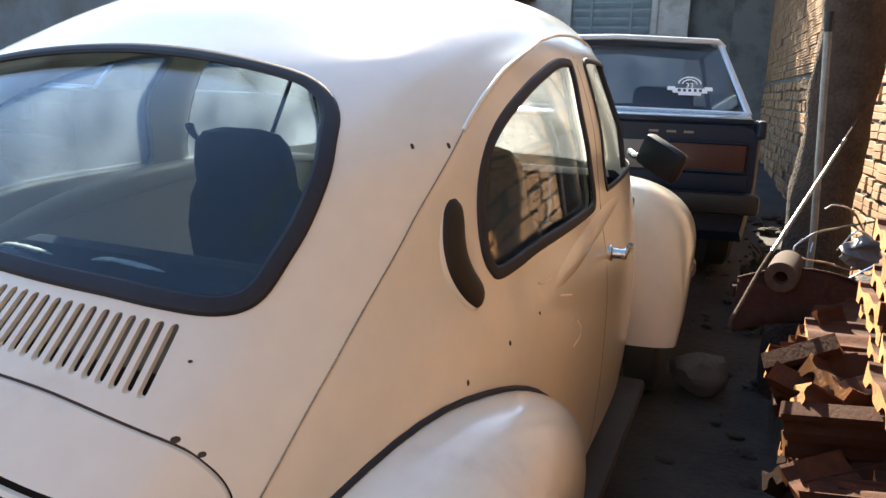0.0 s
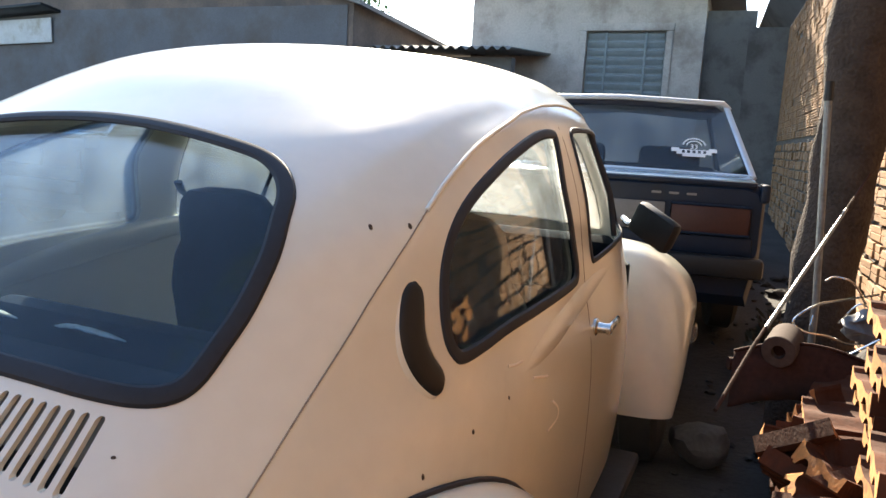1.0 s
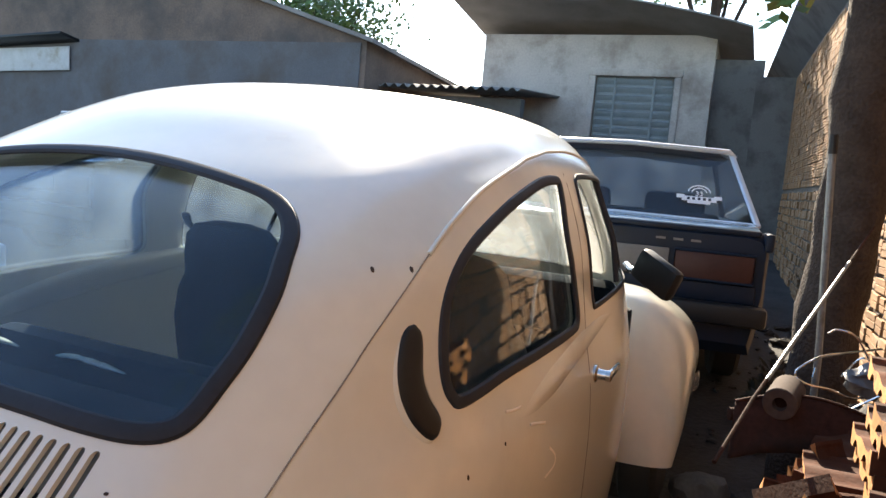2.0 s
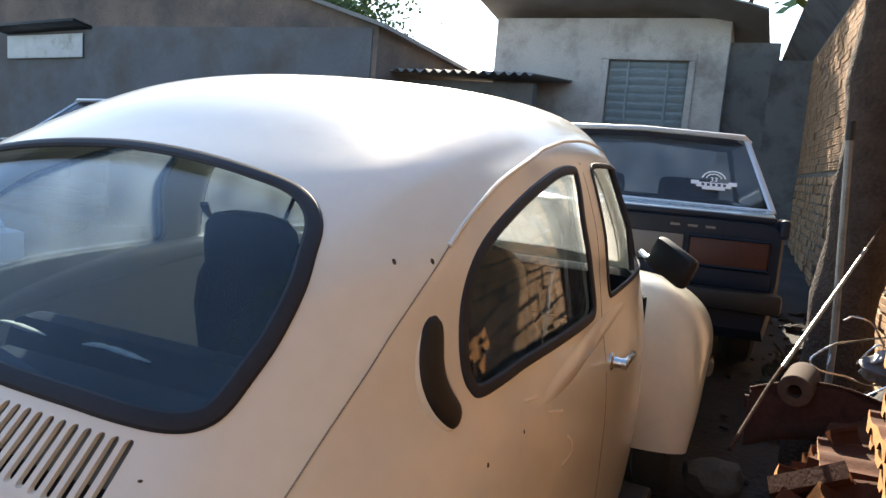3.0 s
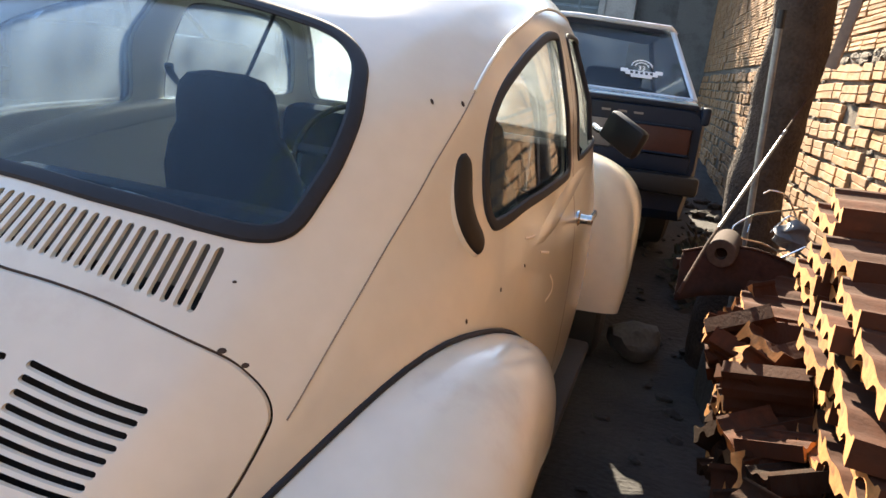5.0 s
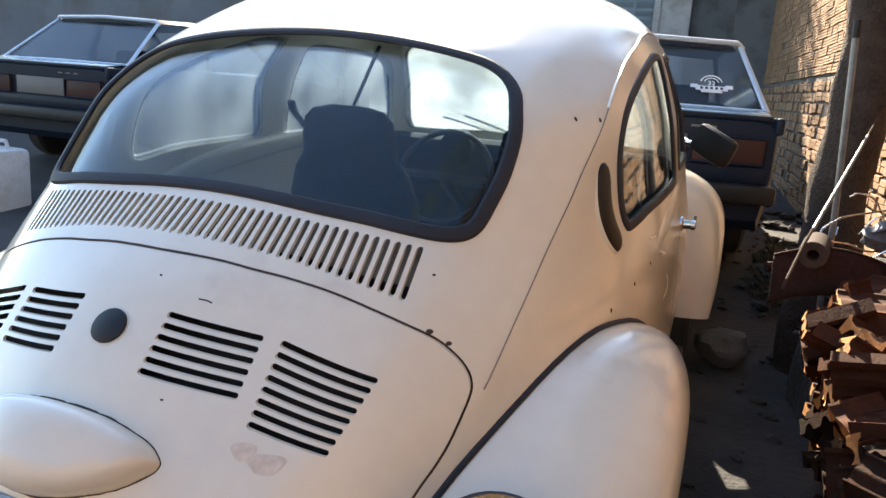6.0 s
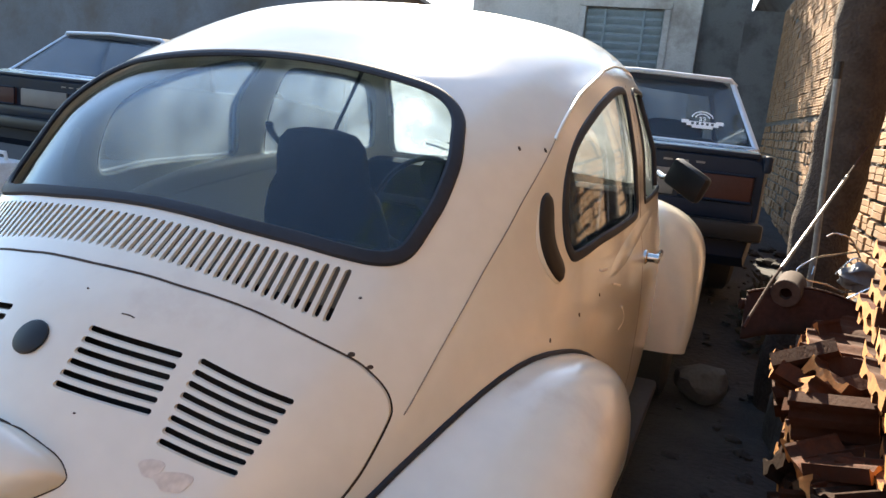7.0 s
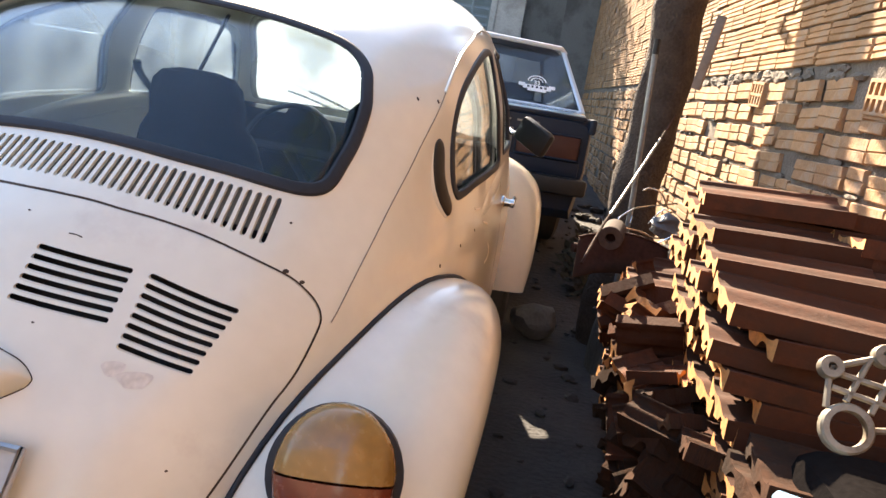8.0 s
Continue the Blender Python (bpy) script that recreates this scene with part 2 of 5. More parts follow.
def sweep(points, radius, sides=8, flat=1.0, closed=False, up=(0, 0, 1), bm=None, taper=None):
    """A tube along a polyline. flat squeezes it along its own up."""
    bm = bm or bmesh.new()
    p = [Vector(q) for q in points]
    rings = []
    for i, q in enumerate(p):
        a = p[i - 1] if i or closed else q
        b = p[(i + 1) % len(p)] if i + 1 < len(p) or closed else q
        t = (b - a).normalized()
        u = Vector(up[i] if isinstance(up, list) else up)
        s = t.cross(u)
        s = s.normalized() if s.length > 1e-4 else t.orthogonal().normalized()
        v = s.cross(t)
        r = radius * (taper[i] if taper else 1)
        rings.append([bm.verts.new(q + r * (math.cos(k * 2 * math.pi / sides) * s + flat * math.sin(k * 2 * math.pi / sides) * v)) for k in range(sides)])
    for i in range(len(rings) if closed else len(rings) - 1):
        a, b = rings[i], rings[(i + 1) % len(rings)]
        for k in range(sides):
            bm.faces.new((a[k], a[(k + 1) % sides], b[(k + 1) % sides], b[k]))
    if not closed:
        bm.faces.new(rings[0][::-1])
        bm.faces.new(rings[-1])
    return bm


def loft(rings, closed=True, caps=True, bm=None):
    bm = bm or bmesh.new()
    v = [[bm.verts.new(q) for q in r] for r in rings]
    n = len(v[0])
    for a, b in zip(v, v[1:]):
        for k in range(n if closed else n - 1):
            bm.faces.new((a[k], a[(k + 1) % n], b[(k + 1) % n], b[k]))
    if caps and closed:
        bm.faces.new(v[0][::-1])
        bm.faces.new(v[-1])
    return bm


def lathe(profile, sides=24, axis="x", bm=None):
    """Turned shape; profile of (along, radius)."""
    rings = []
    for a, r in profile:
        ring = []
        for k in range(sides):
            c, s = r * math.cos(k * 2 * math.pi / sides), r * math.sin(k * 2 * math.pi / sides)
            ring.append({"x": (a, c, s), "y": (c, a, s), "z": (c, s, a)}[axis])
        rings.append(ring)
    return loft(rings, bm=bm)


def prism(outline, axis, lo, hi, bm=None):
    """An outline of (u, v) drawn out along an axis: x takes (y, z), y takes (x, z), z takes (x, y)."""
    put = {"x": lambda d, u, v: (d, u, v), "y": lambda d, u, v: (u, d, v), "z": lambda d, u, v: (u, v, d)}[axis]
    return loft([[put(lo, *q) for q in outline], [put(hi, *q) for q in outline]], bm=bm)


def smooth_closed(points, n=8):
    """A closed smooth curve through a few corners."""
    out, k = [], len(points)
    for i in range(k):
        a, b, c, d = (np.array(points[(i + j) % k], float) for j in (-1, 0, 1, 2))
        for t in np.arange(n) / n:
            out.append(tuple(0.5 * (2 * b + (c - a) * t + (2 * a - 5 * b + 4 * c - d) * t * t + (3 * b - a - 3 * c + d) * t ** 3)))
    return out


def smooth_open(points, n=8):
    p = [np.array(q, float) for q in points]
    p = [2 * p[0] - p[1], *p, 2 * p[-1] - p[-2]]
    out = []
    for i in range(1, len(p) - 2):
        a, b, c, d = p[i - 1 : i + 3]
        for t in np.arange(n) / n:
            out.append(tuple(0.5 * (2 * b + (c - a) * t + (2 * a - 5 * b + 4 * c - d) * t * t + (3 * b - a - 3 * c + d) * t ** 3)))
    return out + [tuple(p[-2])]


def carved(bm, cutter, operation="DIFFERENCE"):
    """The mesh left when the cutter is taken from (or kept of) a closed mesh."""
    obs = []
    for name, b in (("work", bm), ("tool", cutter)):
        me = bpy.data.meshes.new(name)
        if isinstance(b, bmesh.types.BMesh):
            bmesh.ops.recalc_face_normals(b, faces=b.faces[:])
            b.to_mesh(me)
            b.free()
        else:
            me = b
        obs.append(new(name, me))
    mod = obs[0].modifiers.new("cut", "BOOLEAN")
    mod.operation, mod.solver, mod.object = operation, "EXACT", obs[1]
    bpy.context.view_layer.update()
    me = bpy.data.meshes.new_from_object(obs[0].evaluated_get(bpy.context.evaluated_depsgraph_get()))
    for ob in obs:
        bpy.data.objects.remove(ob)
    me.materials.clear()
    return me

# ---------------------------------------------------------------- ground


def ground_height(x, y):
    rise = 0.22 * min(max((y - 2.9) / 1.0, 0), 1) + 0.04 * max(y - 3.9, 0)
    return rise


def build_ground():
    bm = bmesh.new()
    xs = np.concatenate([[-400, -100, -40, -20], np.arange(-12, 12.1, 0.35), [20, 40, 100, 400]])
    ys = np.concatenate([[-400, -100, -40, -15], np.arange(-6, 16.1, 0.35), [24, 40, 100, 400]])
    grid = []
    for y in ys:
        row = []
        for x in xs:
            h = ground_height(x, min(y, 18))
            h += 0.018 * noise.noise((x * 1.3, y * 1.3, 0)) if abs(x) < 12 and -6 < y < 16 else 0
            flat = min(abs(abs(x) - 0.66), 1) if -0.5 < y < 2.9 and abs(x) < 0.9 else 1
            row.append(bm.verts.new((x, y, h * min(flat * 5, 1) if y < 2.9 else h)))
        grid.append(row)
    for a, b in zip(grid, grid[1:]):
        for k in range(len(xs) - 1):
            bm.faces.new((a[k], a[k + 1], b[k + 1], b[k]))
    tagged(part("ground", bm, EARTH), "dark trodden earth of a yard with scattered debris", "ground", kind="structure")


build_ground()

# ---------------------------------------------------------------- the small round car
# height, half width, tail, front, squareness
BODY = [
    (0.40, 0.689, -0.641, 1.95, 2.95), (0.50, 0.700, -0.631, 1.95, 2.95), (0.60, 0.707, -0.596, 1.95, 2.95), (0.70, 0.708, -0.541, 1.95, 2.95),
    (0.80, 0.706, -0.466, 1.95, 3.00), (0.90, 0.697, -0.376, 1.95, 3.10), (1.00, 0.677, -0.281, 1.95, 3.25), (1.097, 0.661, -0.190, 1.885, 3.45),
    (1.193, 0.645, -0.095, 1.81, 3.60), (1.290, 0.614, 0.039, 1.715, 3.40), (1.367, 0.580, 0.170, 1.62, 3.0), (1.425, 0.540, 0.275, 1.52, 2.6),
    (1.464, 0.498, 0.365, 1.44, 2.35), (1.493, 0.440, 0.47, 1.36, 2.15), (1.517, 0.325, 0.62, 1.25, 2.05), (1.532, 0.0, 0.94, 0.95, 2.0),
]
TOP, MID = 1.532, 1.0


def knots(xs, ys, x):
    xs, ys = np.asarray(xs, float), np.asarray(ys, float)
    d = np.gradient(ys, xs)
    x = min(max(x, xs[0]), xs[-1])
    i = int(np.clip(np.searchsorted(xs, x) - 1, 0, len(xs) - 2))
    h = xs[i + 1] - xs[i]
    t = (x - xs[i]) / h
    return (1 + 2 * t) * (1 - t) ** 2 * ys[i] + t * (1 - t) ** 2 * h * d[i] + t * t * (3 - 2 * t) * ys[i + 1] + t * t * (t - 1) * h * d[i + 1]


def section(z):
    w = math.sqrt(max(TOP + 1e-4 - z, 0))
    ws = [math.sqrt(TOP + 1e-4 - r[0]) for r in BODY][::-1]
    return [knots(ws, [r[c] for r in BODY][::-1], w) for c in (1, 2, 3, 4)]


def tail_bulge(x, z):
    """The engine lid's rounded nose along the middle of the tail."""
    return 0.064 * math.exp(-(x / 0.2) ** 2) * max(0.0, min(1.0, (1.08 - z) / 0.16))


def tail_y(x, z):
    a, r, f, n = section(z)
    return MID - (MID - r) * max(1 - (abs(x) / a) ** n, 0) ** (1 / n) - tail_bulge(x, z)


def front_y(x, z):
    a, r, f, n = section(z)
    return MID + (f - MID) * max(1 - (abs(x) / a) ** 3.4, 0) ** (1 / 3.4)


def side_x(y, z):
    a, r, f, n = section(z)
    if y < MID:
        return a * max(1 - ((MID - y) / (MID - r)) ** n, 0) ** (1 / n)
    return a * max(1 - ((y - MID) / (f - MID)) ** 3.4, 0) ** (1 / 3.4)


def normal_at(p):
    """Outward direction of the body's skin near a point."""
    def f(q):
        a, r, fr, n = section(q[2])
        if q[1] < MID:
            y = q[1] + (tail_bulge(q[0], q[2]) if q[1] < 0 else 0)
            return (abs(q[0]) / a) ** n + ((MID - y) / (MID - r)) ** n
        return (abs(q[0]) / a) ** 3.4 + ((q[1] - MID) / (fr - MID)) ** 3.4
    e = 1e-3
    g = [f([p[i] + (e if i == k else 0) for i in range(3)]) - f([p[i] - (e if i == k else 0) for i in range(3)]) for k in range(3)]
    return Vector(g).normalized()


SEAM_Y = [(0.70, -0.365), (0.81, -0.256), (0.86, -0.207), (0.91, -0.156), (0.96, -0.101), (1.01, -0.046), (1.06, 0.008), (1.12, 0.072), (1.18, 0.144), (1.235, 0.228), (1.285, 0.33), (1.333, 0.458), (1.389, 0.675)]


def crease_at(y, z):
    """How far the pillar's ridge stands out: two hollow flanks that meet in a line from the lid's corner to the gutter."""
    d = y - knots([p[0] for p in SEAM_Y], [p[1] for p in SEAM_Y], z)
    fade = max(0.0, min(1.0, (z - 0.72) / 0.10, (1.42 - z) / 0.08))
    return 0.010 * fade * max(0.0, 1 - (d / 0.17 if d > 0 else -d / 0.12)) ** 2


def body_rings(levels, around, low=0.40):
    rings = []
    for i in range(levels):
        s = 1 - i / (levels - 1) * 0.985
        z = TOP - (TOP - low) * s * s
        a, r, f, n = section(z)
        ring = []
        ys = knots([p[0] for p in SEAM_Y], [p[1] for p in SEAM_Y], z)
        ridge = min(max(math.asin(min(1.0, max(0.0, (MID - ys) / (MID - r)) ** (n / 2))), 0.5), 1.35)
        for k in range(around):
            t = 2 * math.pi * k / around
            if t > math.pi:
                # one row of corners lies along the pillar's ridge
                q = (t - math.pi if t < 1.5 * math.pi else 2 * math.pi - t) / (math.pi / 2)
                g = 2 * q * ridge if q < 0.5 else ridge + (2 * q - 1) * (math.pi / 2 - ridge)
                t = math.pi + g if t < 1.5 * math.pi else 2 * math.pi - g
            c, s2 = math.cos(t), math.sin(t)
            m = n if s2 < 0 else 3.4 + (n - 3.4) * max(0, 1 - s2 * 6)
            x = a * math.copysign(abs(c) ** (2 / m), c)
            y = MID + (f - MID if s2 > 0 else MID - r) * math.copysign(abs(s2) ** (2 / m), s2)
            out = crease_at(y, z) if y < MID else 0.0
            ring.append(Vector((x + math.copysign(0.8 * out, x) if abs(x) > 1e-6 else x, y - (tail_bulge(x, z) if y < 0 else 0) - 0.6 * out, z)))
        rings.append(ring)
    return rings


def body_skin(levels, around, depth, thick, low=0.40):
    """A closed skin that follows the body, set in by depth."""
    outer = body_rings(levels, around, low)
    def inset(d):
        out = []
        for i, ring in enumerate(outer):
            new_ring = []
            for k, p in enumerate(ring):
                up = outer[min(i + 1, levels - 1)][k] - outer[max(i - 1, 0)][k]
                along = ring[(k + 1) % around] - ring[k - 1]
                nrm = along.cross(up).normalized()
                new_ring.append(p - d * nrm)
            out.append(new_ring)
        return out
    a, b = inset(depth), inset(depth + thick)
    bm = bmesh.new()
    va = [[bm.verts.new(p) for p in r] for r in a]
    vb = [[bm.verts.new(p) for p in r] for r in b]
    for v, flip in ((va, False), (vb, True)):
        for r, s in zip(v, v[1:]):
            for k in range(around):
                q = (r[k], r[(k + 1) % around], s[(k + 1) % around], s[k])
                bm.faces.new(q[::-1] if flip else q)
        bm.faces.new(v[-1] if not flip else v[-1][::-1])
    for k in range(around):
        bm.faces.new((vb[0][k], vb[0][(k + 1) % around], va[0][(k + 1) % around], va[0][k]))
    return bm


def both(points):
    """Right half of an outline, from the middle below round to the middle above, made whole."""
    return points + [(-x, z) for x, z in points[::-1] if abs(x) > 1e-6]


REAR_WINDOW = smooth_closed(both([(0.0, 1.047), (0.10, 1.044), (0.20, 1.036), (0.285, 1.028), (0.35, 1.018), (0.40, 1.011), (0.43, 1.014), (0.447, 1.03), (0.456, 1.065), (0.463, 1.11), (0.462, 1.17), (0.448, 1.215), (0.431, 1.248), (0.400, 1.276), (0.356, 1.297), (0.29, 1.312), (0.205, 1.325), (0.11, 1.334), (0.0, 1.338)]), 4)
WINDSCREEN = smooth_closed(both([(0.0, 1.045), (0.25, 1.045), (0.47, 1.04), (0.53, 1.07), (0.50, 1.25), (0.46, 1.37), (0.36, 1.41), (0.2, 1.425), (0.0, 1.43)]), 5)
QUARTER = smooth_closed([(0.225, 0.992), (0.295, 0.998), (0.39, 1.010), (0.56, 1.018), (0.75, 1.025), (0.80, 1.036), (0.812, 1.07), (0.792, 1.15), (0.778, 1.23), (0.812, 1.308), (0.828, 1.350), (0.80, 1.359), (0.69, 1.350), (0.525, 1.312), (0.395, 1.271), (0.308, 1.236), (0.245, 1.197), (0.207, 1.15), (0.188, 1.085), (0.187, 1.036), (0.2, 1.007)], 4)
DOOR_WINDOW = smooth_closed([(0.955, 1.060), (1.0, 1.052), (1.12, 1.056), (1.3, 1.064), (1.48, 1.070), (1.60, 1.078), (1.61, 1.12), (1.56, 1.22), (1.49, 1.31), (1.42, 1.355), (1.30, 1.372), (1.15, 1.374), (1.03, 1.372), (0.975, 1.362), (0.952, 1.33), (0.940, 1.22), (0.940, 1.12)], 5)
QUARTER_FAR = [(y + 0.04, z) for y, z in QUARTER]
DOOR_WINDOW_FAR = [(y + 0.05, z - 0.02) for y, z in DOOR_WINDOW]
LID = smooth_closed(both([(0.0, 0.968), (0.064, 0.967), (0.112, 0.964), (0.16, 0.958), (0.221, 0.950), (0.29, 0.936), (0.36, 0.914), (0.426, 0.887), (0.458, 0.866), (0.482, 0.843), (0.495, 0.82), (0.496, 0.797), (0.486, 0.747), (0.475, 0.716), (0.461, 0.686), (0.42, 0.58), (0.37, 0.485), (0.29, 0.437), (0.15, 0.426), (0.0, 0.425)]), 4)


def shrunk(outline, d):
    """The outline drawn in by d."""
    p = [np.array(q) for q in outline]
    area = sum(a[0] * b[1] - b[0] * a[1] for a, b in zip(p, p[1:] + p[:1]))
    out = []
    for i in range(len(p)):
        t = p[(i + 1) % len(p)] - p[i - 1]
        n = np.array((-t[1], t[0])) / (np.linalg.norm(t) + 1e-9) * (1 if area > 0 else -1)
        out.append(tuple(p[i] + d * n))
    return out


def capsule(u0, v0, u1, v1, r, sides=5):
    """A slot outline between two points."""
    d = math.atan2(v1 - v0, u1 - u0)
    out = []
    for c, s in (((u1, v1), -90), ((u0, v0), 90)):
        for k in range(sides):
            t = d + radians(s + 180 * k / (sides - 1))
            out.append((c[0] + r * math.cos(t), c[1] + r * math.sin(t)))
    return out


def on_tail(outline, out=0.0):
    pts = []
    for x, z in outline:
        p = Vector((x, tail_y(x, z), z))
        pts.append(p + out * normal_at(p))
    return pts


def on_side(outline, side, out=0.0):
    pts = []
    for y, z in outline:
        p = Vector((side_x(y, z), y, z))
        p += out * normal_at(p)
        pts.append(Vector((side * p.x, p.y, p.z)))
    return pts


def on_front(outline, out=0.0):
    pts = []
    for x, z in outline:
        p = Vector((x, front_y(x, z), z))
        pts.append(p + out * normal_at(p))
    return pts


def band(points, radius, flat=0.5, closed=True, sides=8):
    """A strip that lies along the body."""
    ups = []
    for p in points:
        n = normal_at((abs(p[0]), p[1], p[2]))
        ups.append((n.x if p[0] >= 0 else -n.x, n.y, n.z))
    return sweep(points, radius, sides, flat, closed, up=ups)


def fender(side, wheel, seam, lip, reach):
    """A bulged wing: from its seam on the body, over and out to the lip of the wheel opening.
    seam and lip are rows of (angle, radius round the wheel, half width)."""
    n, m = 44, 18
    a0, a1 = seam[0][0], seam[-1][0]
    rows = []
    for i in range(n):
        g = a0 + (a1 - a0) * i / (n - 1)
        rs, xs = (knots([s[0] for s in seam], [s[k] for s in seam], g) for k in (1, 2))
        rl, xl = (knots([s[0] for s in lip], [s[k] for s in lip], g) for k in (1, 2))
        row = []
        for j in range(m):
            t = j / (m - 1) * math.pi / 2
            c, s = math.cos(t) ** (2 / reach), math.sin(t) ** (2 / reach)
            x, r = xs + (xl - xs) * s, rl + (rs - rl) * c
            row.append(Vector((side * x, wheel[0] + r * math.cos(radians(g)), wheel[1] + r * math.sin(radians(g)))))
        x, r = xl - 0.03, rl - 0.004
        row.append(Vector((side * x, wheel[0] + r * math.cos(radians(g)), wheel[1] + r * math.sin(radians(g)))))
        rows.append(row)
    bm = loft(rows, closed=False)
    return bm, rows


def build_rounded_car():
    car = thing("rounded_car", "cream rounded two-door old car parked on the earth yard", "car")
    # the shell
    def openings(inset):
        cut = prism(shrunk(REAR_WINDOW, 0.006 + inset), "y", -0.75, 0.40)
        prism(shrunk(WINDSCREEN, 0.010 + inset), "y", 1.2, 2.2, cut)
        for lo, hi, rear, door in ((0.54, 0.9, QUARTER, DOOR_WINDOW), (-0.9, -0.54, QUARTER_FAR, DOOR_WINDOW_FAR)):
            prism(shrunk(rear, 0.008 + inset), "x", lo, hi, cut)
            prism(shrunk(door, 0.006 + inset), "x", lo, hi, cut)
        return cut
    cut = openings(0.0)
    for k in range(48):
        x = -0.377 + 0.754 * k / 47
        top, low = 1.030 - 0.24 * x * x, 0.991 - 0.40 * x * x
        prism(capsule(x, low, x, top, 0.0046), "y", -0.7, 0.0, cut)
    shell = carved(body_skin(90, 220, 0.0, 0.006), cut)
    lid_cut = prism(LID, "y", -1.0, 0.2)
    shell = carved(shell, lid_cut)
    part("body_shell", shell, PAINT, car)
    part("cabin_lining", carved(body_skin(70, 160, 0.020, 0.006, 0.6), openings(0.004)), LINING, car, "dark cabin lining")
    # engine lid with its louvre slots
    keep = carved(body_skin(90, 220, -0.001, 0.004), prism(shrunk(LID, 0.0035), "y", -1.0, 0.2), "INTERSECT")
    slots = bmesh.new()
    for side in (1, -1):
        for count, x0, x1, taper in ((6, 0.082, 0.217, 0.0), (8, 0.249, 0.379, 0.0042)):
            for k in range(count):
                z = 0.898 - 0.0131 * k
                end = x1 - taper * k
                prism(capsule(side * x0, z - 0.42 * x0 * x0, side * end, z - 0.46 * end * end, 0.0040), "y", -0.8, -0.2, slots)
    lid = part("engine_lid", carved(keep, slots), PAINT, car)
    ring = on_tail(LID, -0.004)
    part("lid_gap_seal", band(ring, 0.0045, 0.7), GRIME, car)
    # black skin behind the slots, standing in for the engine bay's shade
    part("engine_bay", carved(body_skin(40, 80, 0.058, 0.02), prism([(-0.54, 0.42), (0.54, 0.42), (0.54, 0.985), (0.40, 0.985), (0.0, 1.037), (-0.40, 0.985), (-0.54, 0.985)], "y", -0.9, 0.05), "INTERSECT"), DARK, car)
    # painted drip tray close behind the upright slots
    part("drip_tray", carved(body_skin(50, 110, 0.040, 0.003), prism([(-0.42, 0.925), (-0.2, 0.965), (0.0, 0.979), (0.2, 0.965), (0.42, 0.925), (0.42, 0.995), (0.2, 1.027), (0.0, 1.039), (-0.2, 1.027), (-0.42, 0.995)], "y", -0.9, 0.05), "INTERSECT"), SHELF, car, "dusty drip tray")
    # badge
    c = Vector((0, tail_y(0, 0.872), 0.872))
    nrm = normal_at(c)
    bd = lathe([(0, 0.0275), (0.004, 0.0275), (0.006, 0.024)], 28, "z")
    part("round_cap", bd, VENT, lid, "black round cap", m=Matrix.Translation(c) @ nrm.to_track_quat("Z", "Y").to_matrix().to_4x4())
    # panes
    for name, outline, axis, lo, hi, mat in (
        ("rear_window", REAR_WINDOW, "y", -0.75, 0.60, REAR_GLASS), ("windscreen", WINDSCREEN, "y", 1.2, 2.2, FRONT_GLASS),
        ("quarter_window", QUARTER, "x", 0.45, 0.9, SIDE_GLASS), ("quarter_window", QUARTER_FAR, "x", -0.9, -0.45, FAR_GLASS),
        ("door_window", DOOR_WINDOW, "x", 0.45, 0.9, SIDE_GLASS), ("door_window", DOOR_WINDOW_FAR, "x", -0.9, -0.45, FAR_GLASS),
    ):
        if name == "door_window" and lo > 0:
            # the right door's pane is wound half down, its small swivel pane stays
            outline = [q for q in DOOR_WINDOW if q[0] > 1.30]
        pane = part(name, carved(body_skin(60, 140, 0.012, 0.004), prism(shrunk(outline, 0.004), axis, lo, hi), "INTERSECT"), mat, car)
        if axis == "y":
            loop = on_tail(shrunk(outline, 0.007), 0.001) if name == "rear_window" else on_front(shrunk(outline, 0.008), 0.001)
            part("seal", band(loop, 0.0135 if name == "rear_window" else 0.012, 0.45), RUBBER, pane)
        elif name == "quarter_window":
            part("seal", band(on_side(shrunk(outline, 0.008), 1 if lo > 0 else -1, 0.0), 0.0115, 0.5), RUBBER, pane)
        else:
            part("seal", band(on_side(shrunk(DOOR_WINDOW if lo > 0 else DOOR_WINDOW_FAR, 0.006), 1 if lo > 0 else -1, 0.0), 0.008, 0.6), RUBBER, pane)
    for side in (1, -1):
        # swivel pane's upright
        part("window_divider", sweep(on_side([(1.30 if side > 0 else 1.42, z) for z in ((1.085, 1.2, 1.37) if side > 0 else (1.085, 1.375))], side, -0.006), 0.008, 8), RUBBER, car)
        # drip rail and the seam that runs from it down the rear pillar, its shadow line painted as a strip
        pts = [Vector((side_x(y, z) + 0.8 * crease_at(y, z), y - 0.6 * crease_at(y, z) - (tail_bulge(side_x(y, z), z) if y < 0 else 0), z)) for z, y in smooth_open([(p[0], p[1]) for p in SEAM_Y[1:]], 4)]
        top = len(pts)
        pts += [Vector((side_x(y, z), y, z)) for y, z in smooth_open([(0.845, 1.414), (1.03, 1.424), (1.2, 1.418), (1.36, 1.392), (1.50, 1.31), (1.62, 1.17)], 5)]
        pts = [Vector((side * p.x, p.y, p.z)) for p in pts]
        part("pillar_seam", band(pts[: top - 13], 0.0013, 0.8, False), SEAM, car)
        part("drip_rail", band(pts[top - 14 :], 0.0042, 0.9, False), PAINT, car)
        # crease under the windows, sweeping down to the wing
        pts = on_side(smooth_open([(1.85, 0.985), (1.5, 1.015), (1.1, 1.015), (0.8, 0.99), (0.62, 0.965), (0.45, 0.935), (0.32, 0.90), (0.2, 0.862)], 6), side, -0.011)
